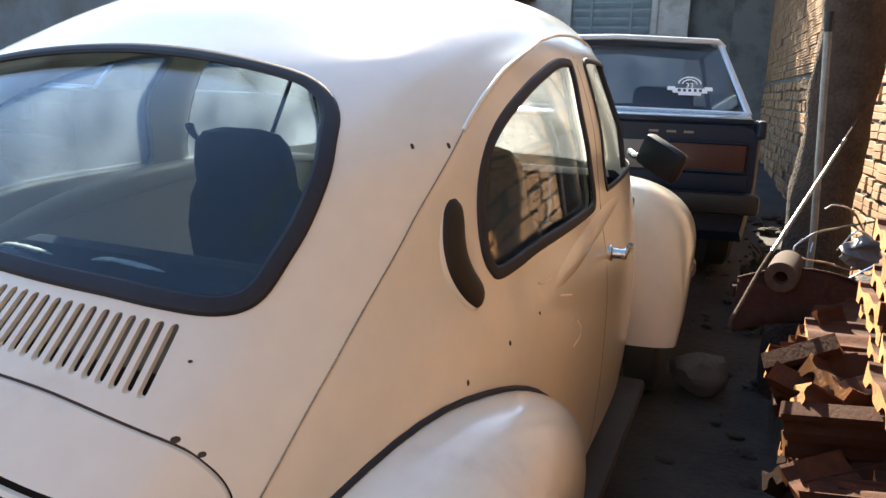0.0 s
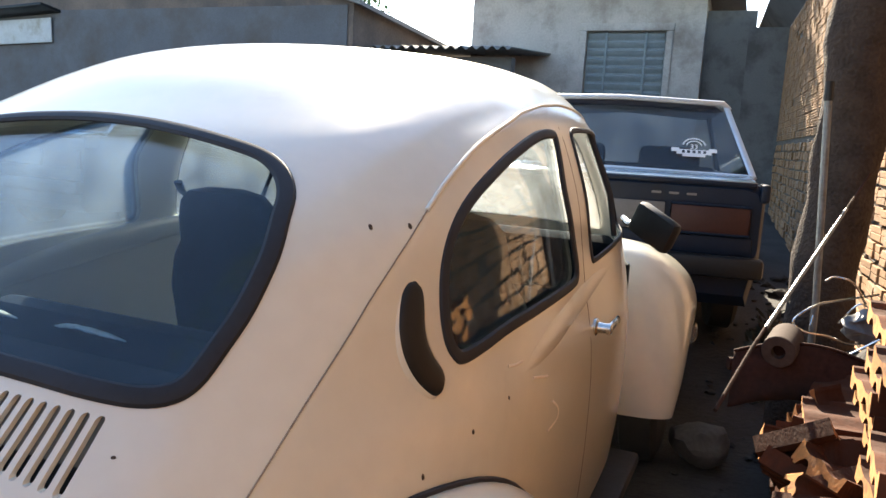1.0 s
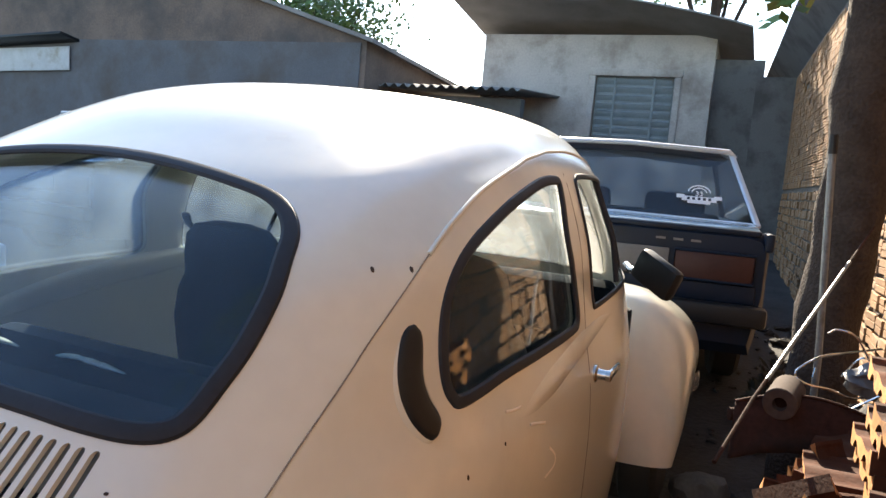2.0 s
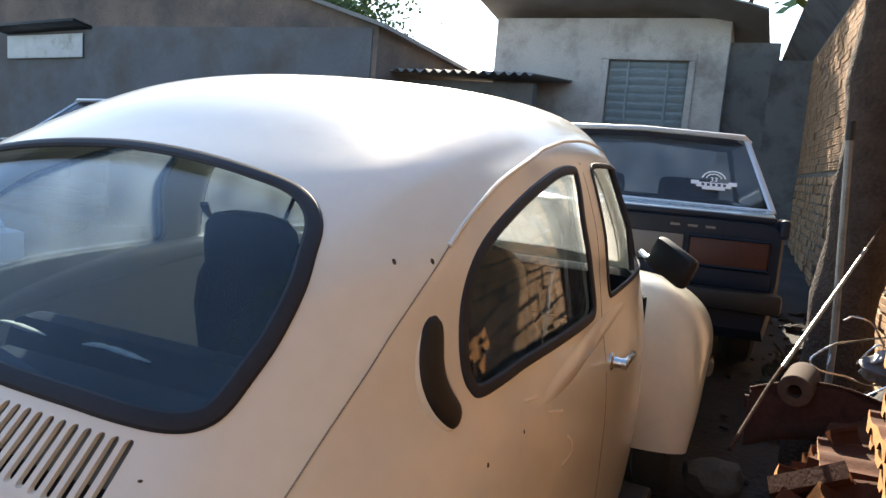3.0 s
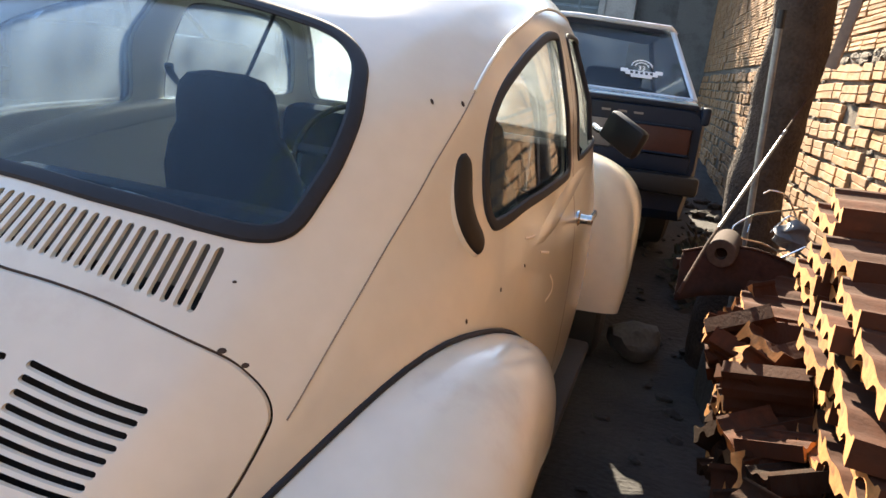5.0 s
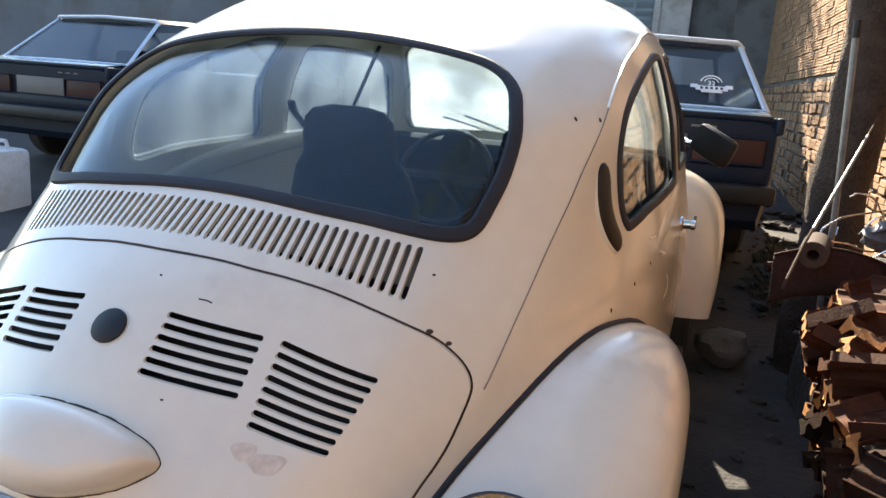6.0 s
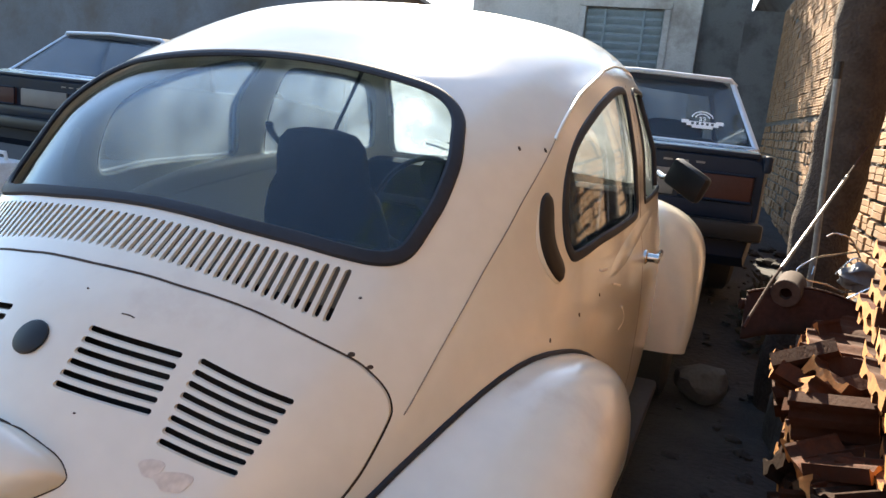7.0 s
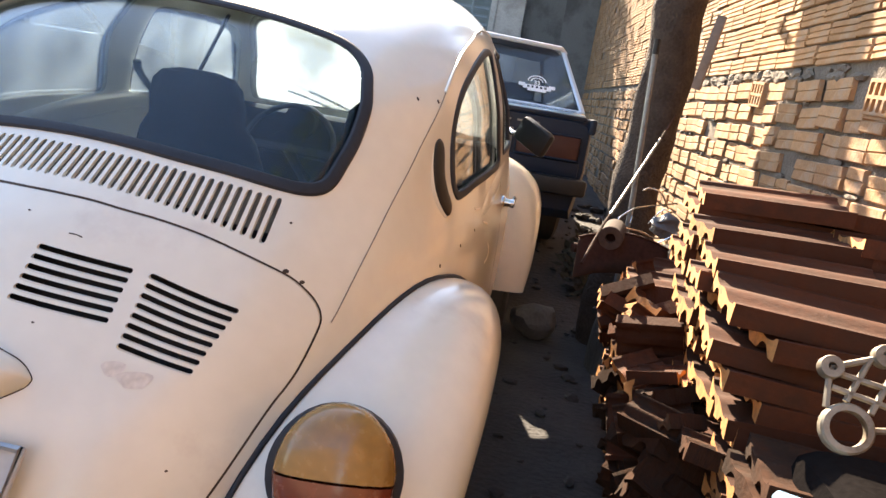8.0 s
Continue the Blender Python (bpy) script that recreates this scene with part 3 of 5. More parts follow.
        n = len(pts)
        ups = [tuple(Vector((side, 1, 1)) * normal_at((abs(p.x), p.y, p.z))) for p in pts]
        part("belt_crease", sweep(pts, 0.040, 12, 0.38, up=ups, taper=[0.25 + 0.75 * min(1, 2.5 * k / n, 2.5 * (n - 1 - k) / n) for k in range(n)]), PAINT, car)
        # crescent air vent
        mid = smooth_open([(0.142, 1.124), (0.127, 1.092), (0.118, 1.062), (0.118, 1.034), (0.128, 1.007), (0.145, 0.985), (0.163, 0.971)], 6)
        loop = on_side(mid, side, 0.003)
        taper = [math.sqrt(max(1 - abs(2 * k / (len(mid) - 1) - 1) ** 9, 0.02)) * (0.78 + 0.22 * math.sin(math.pi * k / (len(mid) - 1))) for k in range(len(mid))]
        ups = [tuple(Vector((side, 1, 1)) * normal_at((abs(p.x), p.y, p.z))) for p in loop]
        vent = part("crescent_vent", sweep(loop, 0.0275, 12, 0.35, up=ups, taper=taper), VENT, car, "black crescent-shaped air vent")
        part("vent_rim", sweep(on_side(mid, side, 0.0), 0.0335, 12, 0.25, up=ups, taper=taper), PAINT, vent)
        # door gap and handle
        door = smooth_open([(0.885, 1.37), (0.87, 1.2), (0.87, 1.05), (0.87, 0.8), (0.86, 0.6), (0.87, 0.42)], 6)
        part("door_gap", band(on_side(door, side, -0.0025), 0.0035, 0.9, False, 6), GRIME, car)
        h = Vector((side_x(0.92, 0.908), 0.92, 0.908))
        hb = lathe([(0, 0.021), (0.006, 0.021), (0.010, 0.014), (0.03, 0.012), (0.034, 0.0)], 16, "x")
        box((0.014, 0.120, 0.022), (0.034, 0.056, 0.0), 0.006, bm=hb)
        lathe([(0.030, 0.014), (0.040, 0.014), (0.043, 0.008)], 16, "x", hb)
        part("door_handle", hb, CHROME, car, "chrome door handle", m=pose(side * (h.x - 0.002), h.y, h.z, 0, 0, 0 if side > 0 else 180))
        # wings
        seam_r = [(-32, 0.66, 0.700), (0, 0.60, 0.705), (35, 0.555, 0.700), (52, 0.535, 0.688), (63.2, 0.523, 0.675), (77.6, 0.512, 0.650), (91.7, 0.508, 0.616), (101.3, 0.502, 0.590), (108.7, 0.498, 0.570), (119.2, 0.498, 0.541), (129.7, 0.506, 0.508), (137.8, 0.517, 0.482), (154, 0.544, 0.440), (170, 0.60, 0.415), (185, 0.64, 0.400), (205, 0.65, 0.400)]
        lip_r = [(-32, 0.40, 0.71), (0, 0.37, 0.735), (45, 0.35, 0.785), (90, 0.345, 0.80), (135, 0.36, 0.795), (170, 0.40, 0.77), (205, 0.44, 0.69)]
        bm, rows = fender(side, (0.02, 0.33), seam_r, lip_r, 2.35)
        wing = part("rear_wing", bm, PAINT, car)
        part("wing_welt", sweep([r[0] + Vector((side * 0.002, 0, 0.002)) for r in rows], 0.0055, 8), RUBBER, wing, "black rubber welt along the seam")
        seam_f = [(-25, 0.70, 0.55), (0, 0.70, 0.45), (40, 0.64, 0.42), (80, 0.60, 0.46), (105, 0.66, 0.46), (120, 0.74, 0.47), (135, 0.735, 0.50), (150, 0.69, 0.55), (165, 0.64, 0.57), (175, 0.61, 0.57)]
        lip_f = [(-25, 0.42, 0.72), (0, 0.37, 0.745), (45, 0.35, 0.80), (90, 0.345, 0.815), (135, 0.37, 0.825), (165, 0.46, 0.82), (175, 0.50, 0.81)]
        bm, rows = fender(side, (2.42, 0.33), seam_f, lip_f, 2.3)
        part("front_wing", bm, PAINT, car)
        # running board
        part("running_board", box((0.14, 1.20, 0.045), (side * 0.665, 1.10, 0.285), 0.015), TYRE, car)
        # tail lamp: amber above, red below
        lamp = Vector((side * 0.600, -0.455, 0.645))
        face = Vector((side * 0.18, -0.93, 0.30)).normalized()
        m = Matrix.Translation(lamp) @ face.to_track_quat("Z", "Y").to_matrix().to_4x4()
        def half(sign):
            bm = bmesh.new()
            rings = []
            for r, h in ((1.0, 0.0), (0.99, 0.022), (0.93, 0.040), (0.75, 0.054), (0.45, 0.062), (0.12, 0.065)):
                rings.append([(r * 0.092 * math.cos(t), sign * 0.002 + sign * r * 0.105 * math.sin(t), h) for t in np.linspace(0, math.pi, 21)])
            loft(rings, True, True, bm)
            return bm
        unit = part("tail_lamp", lathe([(-0.03, 0.104), (0.006, 0.104), (0.010, 0.098)], 32, "z"), RUBBER, car, "large round tail lamp with amber and red lens", m=m)
        part("amber_lens", half(1), AMBER, unit)
        part("red_lens", half(-1), RED, unit)
    # wheels
    for y in (0.02, 2.42):
        for side in (1, -1):
            w = part("wheel", lathe([(-0.075, 0.20), (-0.078, 0.27), (-0.06, 0.315), (0, 0.325), (0.06, 0.315), (0.078, 0.27), (0.075, 0.20)], 36, "x"), TYRE, car, m=pose(side * 0.655, y, 0.325))
            part("rim", lathe([(side * -0.05, 0.20), (side * 0.06, 0.205), (side * 0.066, 0.19), (side * 0.03, 0.16), (side * 0.05, 0.09), (side * 0.075, 0.07), (side * 0.085, 0.0)], 28, "x"), STEEL, w)
    # bonnet and nose
    rings = []
    for y, hw, top, low in ((1.90, 0.66, 1.03, 0.60), (2.1, 0.58, 1.0, 0.55), (2.4, 0.50, 0.94, 0.5), (2.7, 0.44, 0.84, 0.45), (2.95, 0.38, 0.68, 0.4), (3.00, 0.30, 0.50, 0.38)):
        rings.append([(hw * math.copysign(abs(math.cos(t)) ** 0.8, math.cos(t)), y, low + (top - low) * abs(math.sin(t)) ** 0.8) for t in np.linspace(0, math.pi, 25)])
    part("bonnet", loft(rings), PAINT, car)
    for y, z, s in ((-0.78, 0.45, -1), (3.07, 0.47, 1)):
        pts = smooth_open([(-0.76, y - s * 0.22, z), (-0.72, y - s * 0.06, z), (-0.4, y, z), (0, y + s * 0.02, z), (0.4, y, z), (0.72, y - s * 0.06, z), (0.76, y - s * 0.22, z)], 6)
        part("bumper", sweep(pts, 0.05, 10, 1.1, up=(0, 0, 1)), CHROME, car)
    # chips of rust and an old mark on the lid
    for y, z, r in ((0.348, 0.905, 0.0022), (0.223, 0.886, 0.0028), (0.092, 0.861, 0.003), (0.103, 1.201, 0.0032), (0.161, 1.201, 0.0034)):
        c = Vector((side_x(y, z) + 0.8 * crease_at(y, z), y - 0.6 * crease_at(y, z), z))
        part("rust_chip", lathe([(0, r), (0.0012, r * 0.8)], 9, "z"), GRIME, car, m=Matrix.Translation(c) @ normal_at(c).to_track_quat("Z", "Y").to_matrix().to_4x4() @ Matrix.Diagonal((1, 1.6, 1, 1)))
    for x, z, r in ((0.032, 0.938, 0.0015), (0.425, 0.890, 0.004), (0.36, 0.62, 0.002), (0.128, 0.801, 0.0018), (0.407, 0.963, 0.002), (0.452, 0.873, 0.004)):
        c = Vector((x, tail_y(x, z), z))
        part("rust_chip", lathe([(0, r), (0.0016, r * 0.8)], 9, "z"), GRIME, car, m=Matrix.Translation(c) @ normal_at(c).to_track_quat("Z", "Y").to_matrix().to_4x4() @ Matrix.Diagonal((1.5, 1, 1, 1)))
    for x, z, w, h in ((0.253, 0.751, 0.016, 0.014), (0.285, 0.738, 0.024, 0.015)):
        c = Vector((x, tail_y(x, z), z))
        blot = [(w * (1 + 0.2 * math.sin(3 * t)) * math.cos(t), h * (1 + 0.15 * math.cos(2 * t)) * math.sin(t)) for t in np.linspace(0, 2 * math.pi, 25)[:-1]]
        part("glue_mark", prism(blot, "z", 0.0, 0.0018), GLUE, lid, "greyish glue mark left by an old badge", m=Matrix.Translation(c) @ normal_at(c).to_track_quat("Z", "Y").to_matrix().to_4x4())
    # a rust streak at the lid's corner, and painted highlights on the dented side
    part("rust_streak", band(on_tail(smooth_open([(0.500, 0.800), (0.5045, 0.822), (0.510, 0.842)], 4), 0.002), 0.004, 0.3, False), RUST_PAINT, car, "brown rust streak")
    for pts in ([(0.555, 0.840), (0.590, 0.815), (0.585, 0.795), (0.530, 0.788)], [(0.455, 0.911), (0.49, 0.904), (0.53, 0.895)], [(0.36, 0.955), (0.39, 0.951), (0.42, 0.95)]):
        part("dent_glint", band(on_side(smooth_open(pts, 5), 1, 0.0008), 0.0028, 0.25, False), DENT_GLINT, car, "pale stroke painted as the highlight of a dent")
    part("scratch", band(on_tail(smooth_open([(0.110, 0.9165), (0.122, 0.9155), (0.131, 0.913)], 4), 0.0012), 0.0011, 0.4, False), GRIME, lid, "short dark scratch")
    # number plate lamp and plate
    base = smooth_closed(both([(0.0, 0.782), (0.03, 0.781), (0.07, 0.776), (0.105, 0.766), (0.138, 0.753), (0.157, 0.738), (0.160, 0.729), (0.150, 0.719), (0.104, 0.698), (0.0, 0.682)]), 4)
    out = normal_at((0.0, tail_y(0, 0.725), 0.725))
    rings = []
    for s, d in ((1.0, -0.004), (1.0, 0.008), (0.985, 0.022), (0.93, 0.036), (0.80, 0.047), (0.55, 0.054), (0.2, 0.056)):
        rings.append([Vector((s * x, tail_y(x, z) * s + (1 - s) * tail_y(0, 0.725), 0.725 + s * (z - 0.725))) + out * d for x, z in base])
    part("plate_lamp", loft(rings), PAINT, lid, "cream number plate lamp housing")
    part("lamp_gasket", band(on_tail(base, -0.001), 0.0038, 0.6), GRIME, lid)
    plate = part("number_plate", box((0.42, 0.008, 0.14), bevel=0.004), PALE_PLATE, lid, "worn pale number plate", m=pose(0, -0.652, 0.612, -32, 0, 0))
    part("plate_rim", sweep([(sx * 0.205, -0.006, sz * 0.065) for sx, sz in ((-1, -1), (1, -1), (1, 1), (-1, 1))], 0.006, 6, closed=True), STEEL, plate)
    for k in range(7):
        part("plate_mark", box((0.035, 0.003, 0.065), (-0.155 + 0.052 * k, -0.006, 0)), MARK, plate)
    # door mirror
    mm = pose(0.705, 1.47, 1.122, 0, 24, -30)
    mirror = part("door_mirror", box((0.155, 0.05, 0.102), (0.045, 0, 0.0), 0.02), VENT, car, "black door mirror", m=mm)
    part("mirror_stalk", sweep([(-0.09, 0.03, -0.05), (-0.05, 0.01, -0.045), (0.0, 0.0, -0.02)], 0.011, 8), CHROME, mirror)
    # cabin
    part("cabin_floor", box((1.24, 2.2, 0.05), (0, 0.95, 0.38), 0.01), TRIM, car)
    part("firewall", box((1.25, 0.05, 0.55), (0, 1.80, 0.66), 0.01), TRIM, car)
    dash = part("dashboard", box((1.22, 0.16, 0.20), (0, 1.72, 0.93), 0.05), TRIM, car)
    part("instrument_hood", lathe([(-0.03, 0.0), (-0.03, 0.07), (0.05, 0.075), (0.06, 0.06)], 20, "y"), TRIM, dash, m=pose(-0.25, 1.64, 0.99))
    part("rear_shelf", box((0.84, 0.34, 0.03), (0, 0.02, 0.875), 0.01), TRIM, car)
    bm = box((1.08, 0.13, 0.62), (0, 0.25, 0.625), 0.05, turn=(-14, 0, 0))
    part("rear_seat_back", bm, TRIM, car)
    part("rear_seat_cushion", box((1.10, 0.45, 0.16), (0, 0.52, 0.50), 0.05), TRIM, car)
    for x0, x1 in ((-0.46, -0.31), (-0.20, -0.02)):
        part("worn_edge", sweep(smooth_open([(x0, 0.190, 0.928), (x0 + 0.3 * (x1 - x0), 0.187, 0.935), (x0 + 0.7 * (x1 - x0), 0.189, 0.931), (x1, 0.192, 0.925)], 5), 0.010, 8, 0.5, taper=[0.3, 0.6, 0.9, 1.0, 0.8, 1.0, 0.7, 0.9, 1.0, 0.8, 0.9, 0.8, 0.6, 0.5, 0.4, 0.2]), WORN, car, "worn pale edge of the rear seat back")
    for x in (-0.33, 0.33):
        rings = []
        for z, w, d, y in ((0.50, 0.21, 0.06, 0.98), (0.68, 0.235, 0.065, 0.94), (0.86, 0.228, 0.06, 0.895), (0.95, 0.20, 0.055, 0.875), (1.00, 0.165, 0.05, 0.862), (1.06, 0.162, 0.048, 0.85), (1.115, 0.15, 0.045, 0.842), (1.145, 0.12, 0.038, 0.84), (1.158, 0.06, 0.02, 0.838)):
            rings.append([(x + w * math.copysign(abs(math.cos(t)) ** 0.6, math.cos(t)), y + d * math.copysign(abs(math.sin(t)) ** 0.7, math.sin(t)), z) for t in np.linspace(0, 2 * math.pi, 29)[:-1]])
        seat = part("front_seat_back", loft(rings), TRIM, car, "dark seat with built-in headrest")
        part("front_seat_cushion", box((0.46, 0.48, 0.15), (x, 1.2, 0.50), 0.05), TRIM, seat)
    ring = [(0.19 * math.cos(t), 0, 0.19 * math.sin(t)) for t in np.linspace(0, 2 * math.pi, 33)[:-1]]
    wheel = part("steering_wheel", sweep(ring, 0.011, 8, closed=True, up=(0, 1, 0)), RUBBER, car, m=pose(-0.23, 1.45, 0.892, -28, 0, 0))
    part("spoke", box((0.37, 0.012, 0.03), bevel=0.004), RUBBER, wheel)
    part("steering_column", sweep([(0, 0, 0), (0, 0.35, -0.02)], 0.022, 10), RUBBER, wheel)
    for side in (1, -1):
        part("wiper", sweep([(side * 0.05 - 0.12, 1.93, 1.05), (side * 0.05 - 0.36, 1.86, 1.13)], 0.005, 6), RUBBER, car)
    part("seat_belt", sweep(smooth_open([(-0.625, 0.975, 1.15), (-0.632, 1.0, 1.121), (-0.640, 1.085, 1.07), (-0.646, 1.17, 1.015), (-0.648, 1.21, 0.985)], 5), 0.015, 8, 0.5), RUBBER, car, "black seat belt strap")
    part("inner_mirror", box((0.17, 0.02, 0.05), (0, 1.52, 1.35), 0.012), RUBBER, car)
    return car


build_rounded_car()

# ---------------------------------------------------------------- boundary wall of hollow clay blocks
WALL = pose(1.87 + 0.14, -2.0, 0.0, 0, 0, 4.0)  # its own y runs along the wall, its face looks to -x


def block_profile(height, grooves):
    """Cross-section of a block's face: flat ribs with recessed grooves between them."""
    pts = [(0.003, -height / 2), (0.0, -height / 2 + 0.004)]
    for k in range(grooves):
        z = height * ((k + 1) / (grooves + 1) - 0.5)
        pts += [(0.0, z - 0.004), (0.006, z - 0.002), (0.006, z + 0.002), (0.0, z + 0.004)]
    return pts + [(0.0, height / 2 - 0.004), (0.003, height / 2), (0.022, height / 2), (0.022, -height / 2)]


def build_wall():
    bm = box((0.14, 17.2, 3.35), (0.084, 8.6, 1.525), 0.004)
    wall = tagged(part("wall_boundary", bm, MORTAR, m=WALL), "rough boundary wall of hollow clay blocks with thick mortar", "wall", kind="structure")
    part("eave_sheet", loft([[(x, y, z) for x, z in ((0.12, 3.17), (-0.28, 3.62), (-0.28, 3.65), (0.12, 3.21))] for y in (7.0, 17.1)]), GREY_WALL, wall, "grey sheet eave tipping up over the wall")
    rng = random.Random(5)
    shapes = {}
    for kind, height, grooves, lengths in (("low", 0.080, 1, (0.225, 0.19, 0.15, 0.12)), ("high", 0.072, 2, (0.224, 0.218, 0.21))):
        shapes[kind] = []
        for length in lengths:
            b = loft([[(x + rng.uniform(-0.002, 0.002), s * (length / 2 + rng.uniform(-0.004, 0.004)), z) for x, z in block_profile(height, grooves)] for s in (-1, 1)])
            me = bpy.data.meshes.new("block")
            bmesh.ops.recalc_face_normals(b, faces=b.faces[:])
            b.to_mesh(me)
            b.free()
            shapes[kind].append((length, finish(me, BLOCK, 0)))
    courses = [("low", 0.05 + 0.100 * k) for k in range(15)] + [("high", 1.585 + 0.0805 * k) for k in range(20)]
    verts, faces = [], []
    count = 0
    for row, (kind, z) in enumerate(courses):
        y = -0.12 * (row % 2) - 0.02
        wild = 1.0 if kind == "low" else 0.4
        while y < 17.0:
            length, me = shapes[kind][rng.randrange(len(shapes[kind]))]
            y += length / 2 + (rng.uniform(0.012, 0.034) if kind == "low" else rng.uniform(0.008, 0.014))
            m = pose(rng.uniform(-0.014, 0.006) * wild, y, z + rng.uniform(-0.008, 0.008) * wild, rng.uniform(-2.5, 2.5) * wild, rng.uniform(-2, 2) * wild, rng.uniform(-2.2, 2.2) * wild)
            at = (z, y)
            y += length / 2
            if rng.random() < 0.035 * wild or (kind == "low" and 1.36 < z < 1.5 and (abs(at[1] - 4.30) < 0.16 or abs(at[1] - 3.10) < 0.18)):
                continue
            if 2.55 < at[1] < 5.35 and 0.78 < z < 2.45 and count < 295:
                ob = new("block", me)
                ob.parent, ob.matrix_basis = wall, m
                count += 1
            else:
                base = len(verts)
                verts += [tuple(m @ v.co) for v in me.vertices]
                faces += [tuple(base + i for i in p.vertices) for p in me.polygons]
    me = bpy.data.meshes.new("block_rest")
    me.from_pydata(verts, [], faces)
    ob = part("block_rest", me, BLOCK, wall, smooth=0)
    ob["kind"] = "stuff"
    # blocks laid with their open cells outwards
    for y, z in ((4.30, 1.435), (3.10, 1.42)):
        b = box((0.05, 0.17, 0.115), (0.012, 0, 0), 0.003)
        cut = bmesh.new()
        for i in range(4):
            for k in range(2):
                box((0.06, 0.026, 0.040), (-0.012, -0.060 + 0.040 * i, -0.026 + 0.052 * k), bm=cut)
        part("hollow_block", carved(b, cut), BLOCK, wall, m=pose(-0.004, y, z, 3, 0, 0), smooth=0)
    # lumps of mortar squeezed out along one course and between the lower blocks
    lumps = bmesh.new()
    for k in range(210):
        y = 2.2 + 5.2 * rng.random()
        v = bmesh.ops.create_icosphere(lumps, subdivisions=2, radius=1)["verts"]
        if k < 120:
            z, sx, sy, sz = 1.512 + rng.uniform(-0.02, 0.02), 0.014, rng.uniform(0.02, 0.07), rng.uniform(0.010, 0.026)
        else:
            z, sx, sy, sz = 0.60 + 0.1 * rng.randrange(9), 0.012, rng.uniform(0.015, 0.05), rng.uniform(0.008, 0.018)
        for q in v:
            q.co *= 1 + 0.5 * noise.noise(q.co * 1.7 + Vector((k, 0, 0)))
        bmesh.ops.transform(lumps, verts=v, matrix=pose(0.008, y, z) @ Matrix.Diagonal((sx, sy, sz, 1)))
    ob = part("mortar_lumps", lumps, MORTAR, wall)
    ob["kind"] = "stuff"


build_wall()

# ---------------------------------------------------------------- saloon cars


def build_saloon(at, turn, label, sticker):
    """Boxy three-box saloon; its own origin is the middle of the tail on the ground, nose towards +y."""
    car = thing("saloon_car", label, "car", at=at, turn=turn)
    def sec(y, w_low, w_belt, z_low, z_belt, drop=0.03):
        pts = [(-w_low, z_low), (-w_belt, z_low + 0.25), (-w_belt, z_belt - 0.06), (-w_belt + 0.03, z_belt - 0.015), (-w_belt + 0.09, z_belt)]
        pts += [(-x, z) for x, z in pts[::-1]]
        return [(x, y, z) for x, z in pts]
    body = loft([sec(0.0, 0.74, 0.78, 0.34, 0.90), sec(0.05, 0.76, 0.80, 0.28, 0.935), sec(0.6, 0.78, 0.82, 0.26, 0.95), sec(2.4, 0.78, 0.82, 0.24, 0.94), sec(3.2, 0.78, 0.80, 0.24, 0.92), sec(4.1, 0.74, 0.77, 0.30, 0.82)])
    part("body", body, NAVY, car)
    def hoop(y, w, z, w0=None):
        return [(-w, y, z - 0.04), (-w + 0.05, y, z - 0.008), (0, y, z + 0.012), (w - 0.05, y, z - 0.008), (w, y, z - 0.04), (w - 0.03, y, z - 0.055), (0, y, z - 0.02), (-w + 0.03, y, z - 0.055)]
    roof = loft([hoop(0.78, 0.60, 1.37), hoop(0.86, 0.62, 1.40), hoop(1.3, 0.63, 1.42), hoop(1.9, 0.62, 1.41), hoop(2.05, 0.60, 1.38)])
    part("roof", roof, NAVY, car)
    part("roof_edge", sweep([(-0.64, 0.80, 1.345), (-0.60, 0.785, 1.38), (0, 0.77, 1.397), (0.60, 0.785, 1.38), (0.64, 0.80, 1.345)], 0.017, 8), WHITE_TRIM, car, "pale bright roof edge")
    for s in (1, -1):
        part("rear_pillar", sweep([(s * 0.62, 0.80, 1.36), (s * 0.70, 0.48, 1.12), (s * 0.755, 0.26, 0.955)], 0.019, 8, 0.7), WHITE_TRIM, car)
        part("side_pillar", sweep([(s * 0.62, 1.35, 1.39), (s * 0.73, 1.36, 1.15), (s * 0.77, 1.36, 0.94)], 0.028, 8), NAVY, car)
        part("front_pillar", sweep([(s * 0.60, 2.03, 1.37), (s * 0.70, 2.4, 1.12), (s * 0.75, 2.62, 0.94)], 0.026, 8), NAVY, car)
        side = loft([[(s * 0.61, 0.86, 1.37), (s * 0.74, 0.38, 0.955), (s * 0.755, 2.55, 0.945), (s * 0.60, 2.0, 1.375)], [(s * 0.605, 0.86, 1.37), (s * 0.735, 0.38, 0.955), (s * 0.75, 2.55, 0.945), (s * 0.595, 2.0, 1.375)]])
        part("side_glass", side, CAR_GLASS, car)
        lamp = part("tail_lamp", box((0.40, 0.05, 0.15), (s * 0.53, 0.0, 0.735), 0.012), TAIL_RED, car, "dull red tail lamp")
        part("lamp_rim", sweep([(s * 0.53 + a * 0.20, -0.026, 0.735 + b * 0.075) for a, b in ((-1, -1), (1, -1), (1, 1), (-1, 1))], 0.008, 6, closed=True), NAVY, lamp)
        part("wing_tip", box((0.05, 0.16, 0.10), (s * 0.79, 0.06, 0.885), 0.018), NAVY, car)
        for y in (0.78, 3.25):
            w = part("wheel", lathe([(-0.08, 0.18), (-0.085, 0.27), (-0.06, 0.30), (0.06, 0.30), (0.085, 0.27), (0.08, 0.18)], 28, "x"), TYRE, car, m=pose(s * 0.70, y, 0.30))
            part("rim", lathe([(s * -0.03, 0.18), (s * 0.07, 0.18), (s * 0.05, 0.08), (s * 0.07, 0.0)], 20, "x"), STEEL, w)
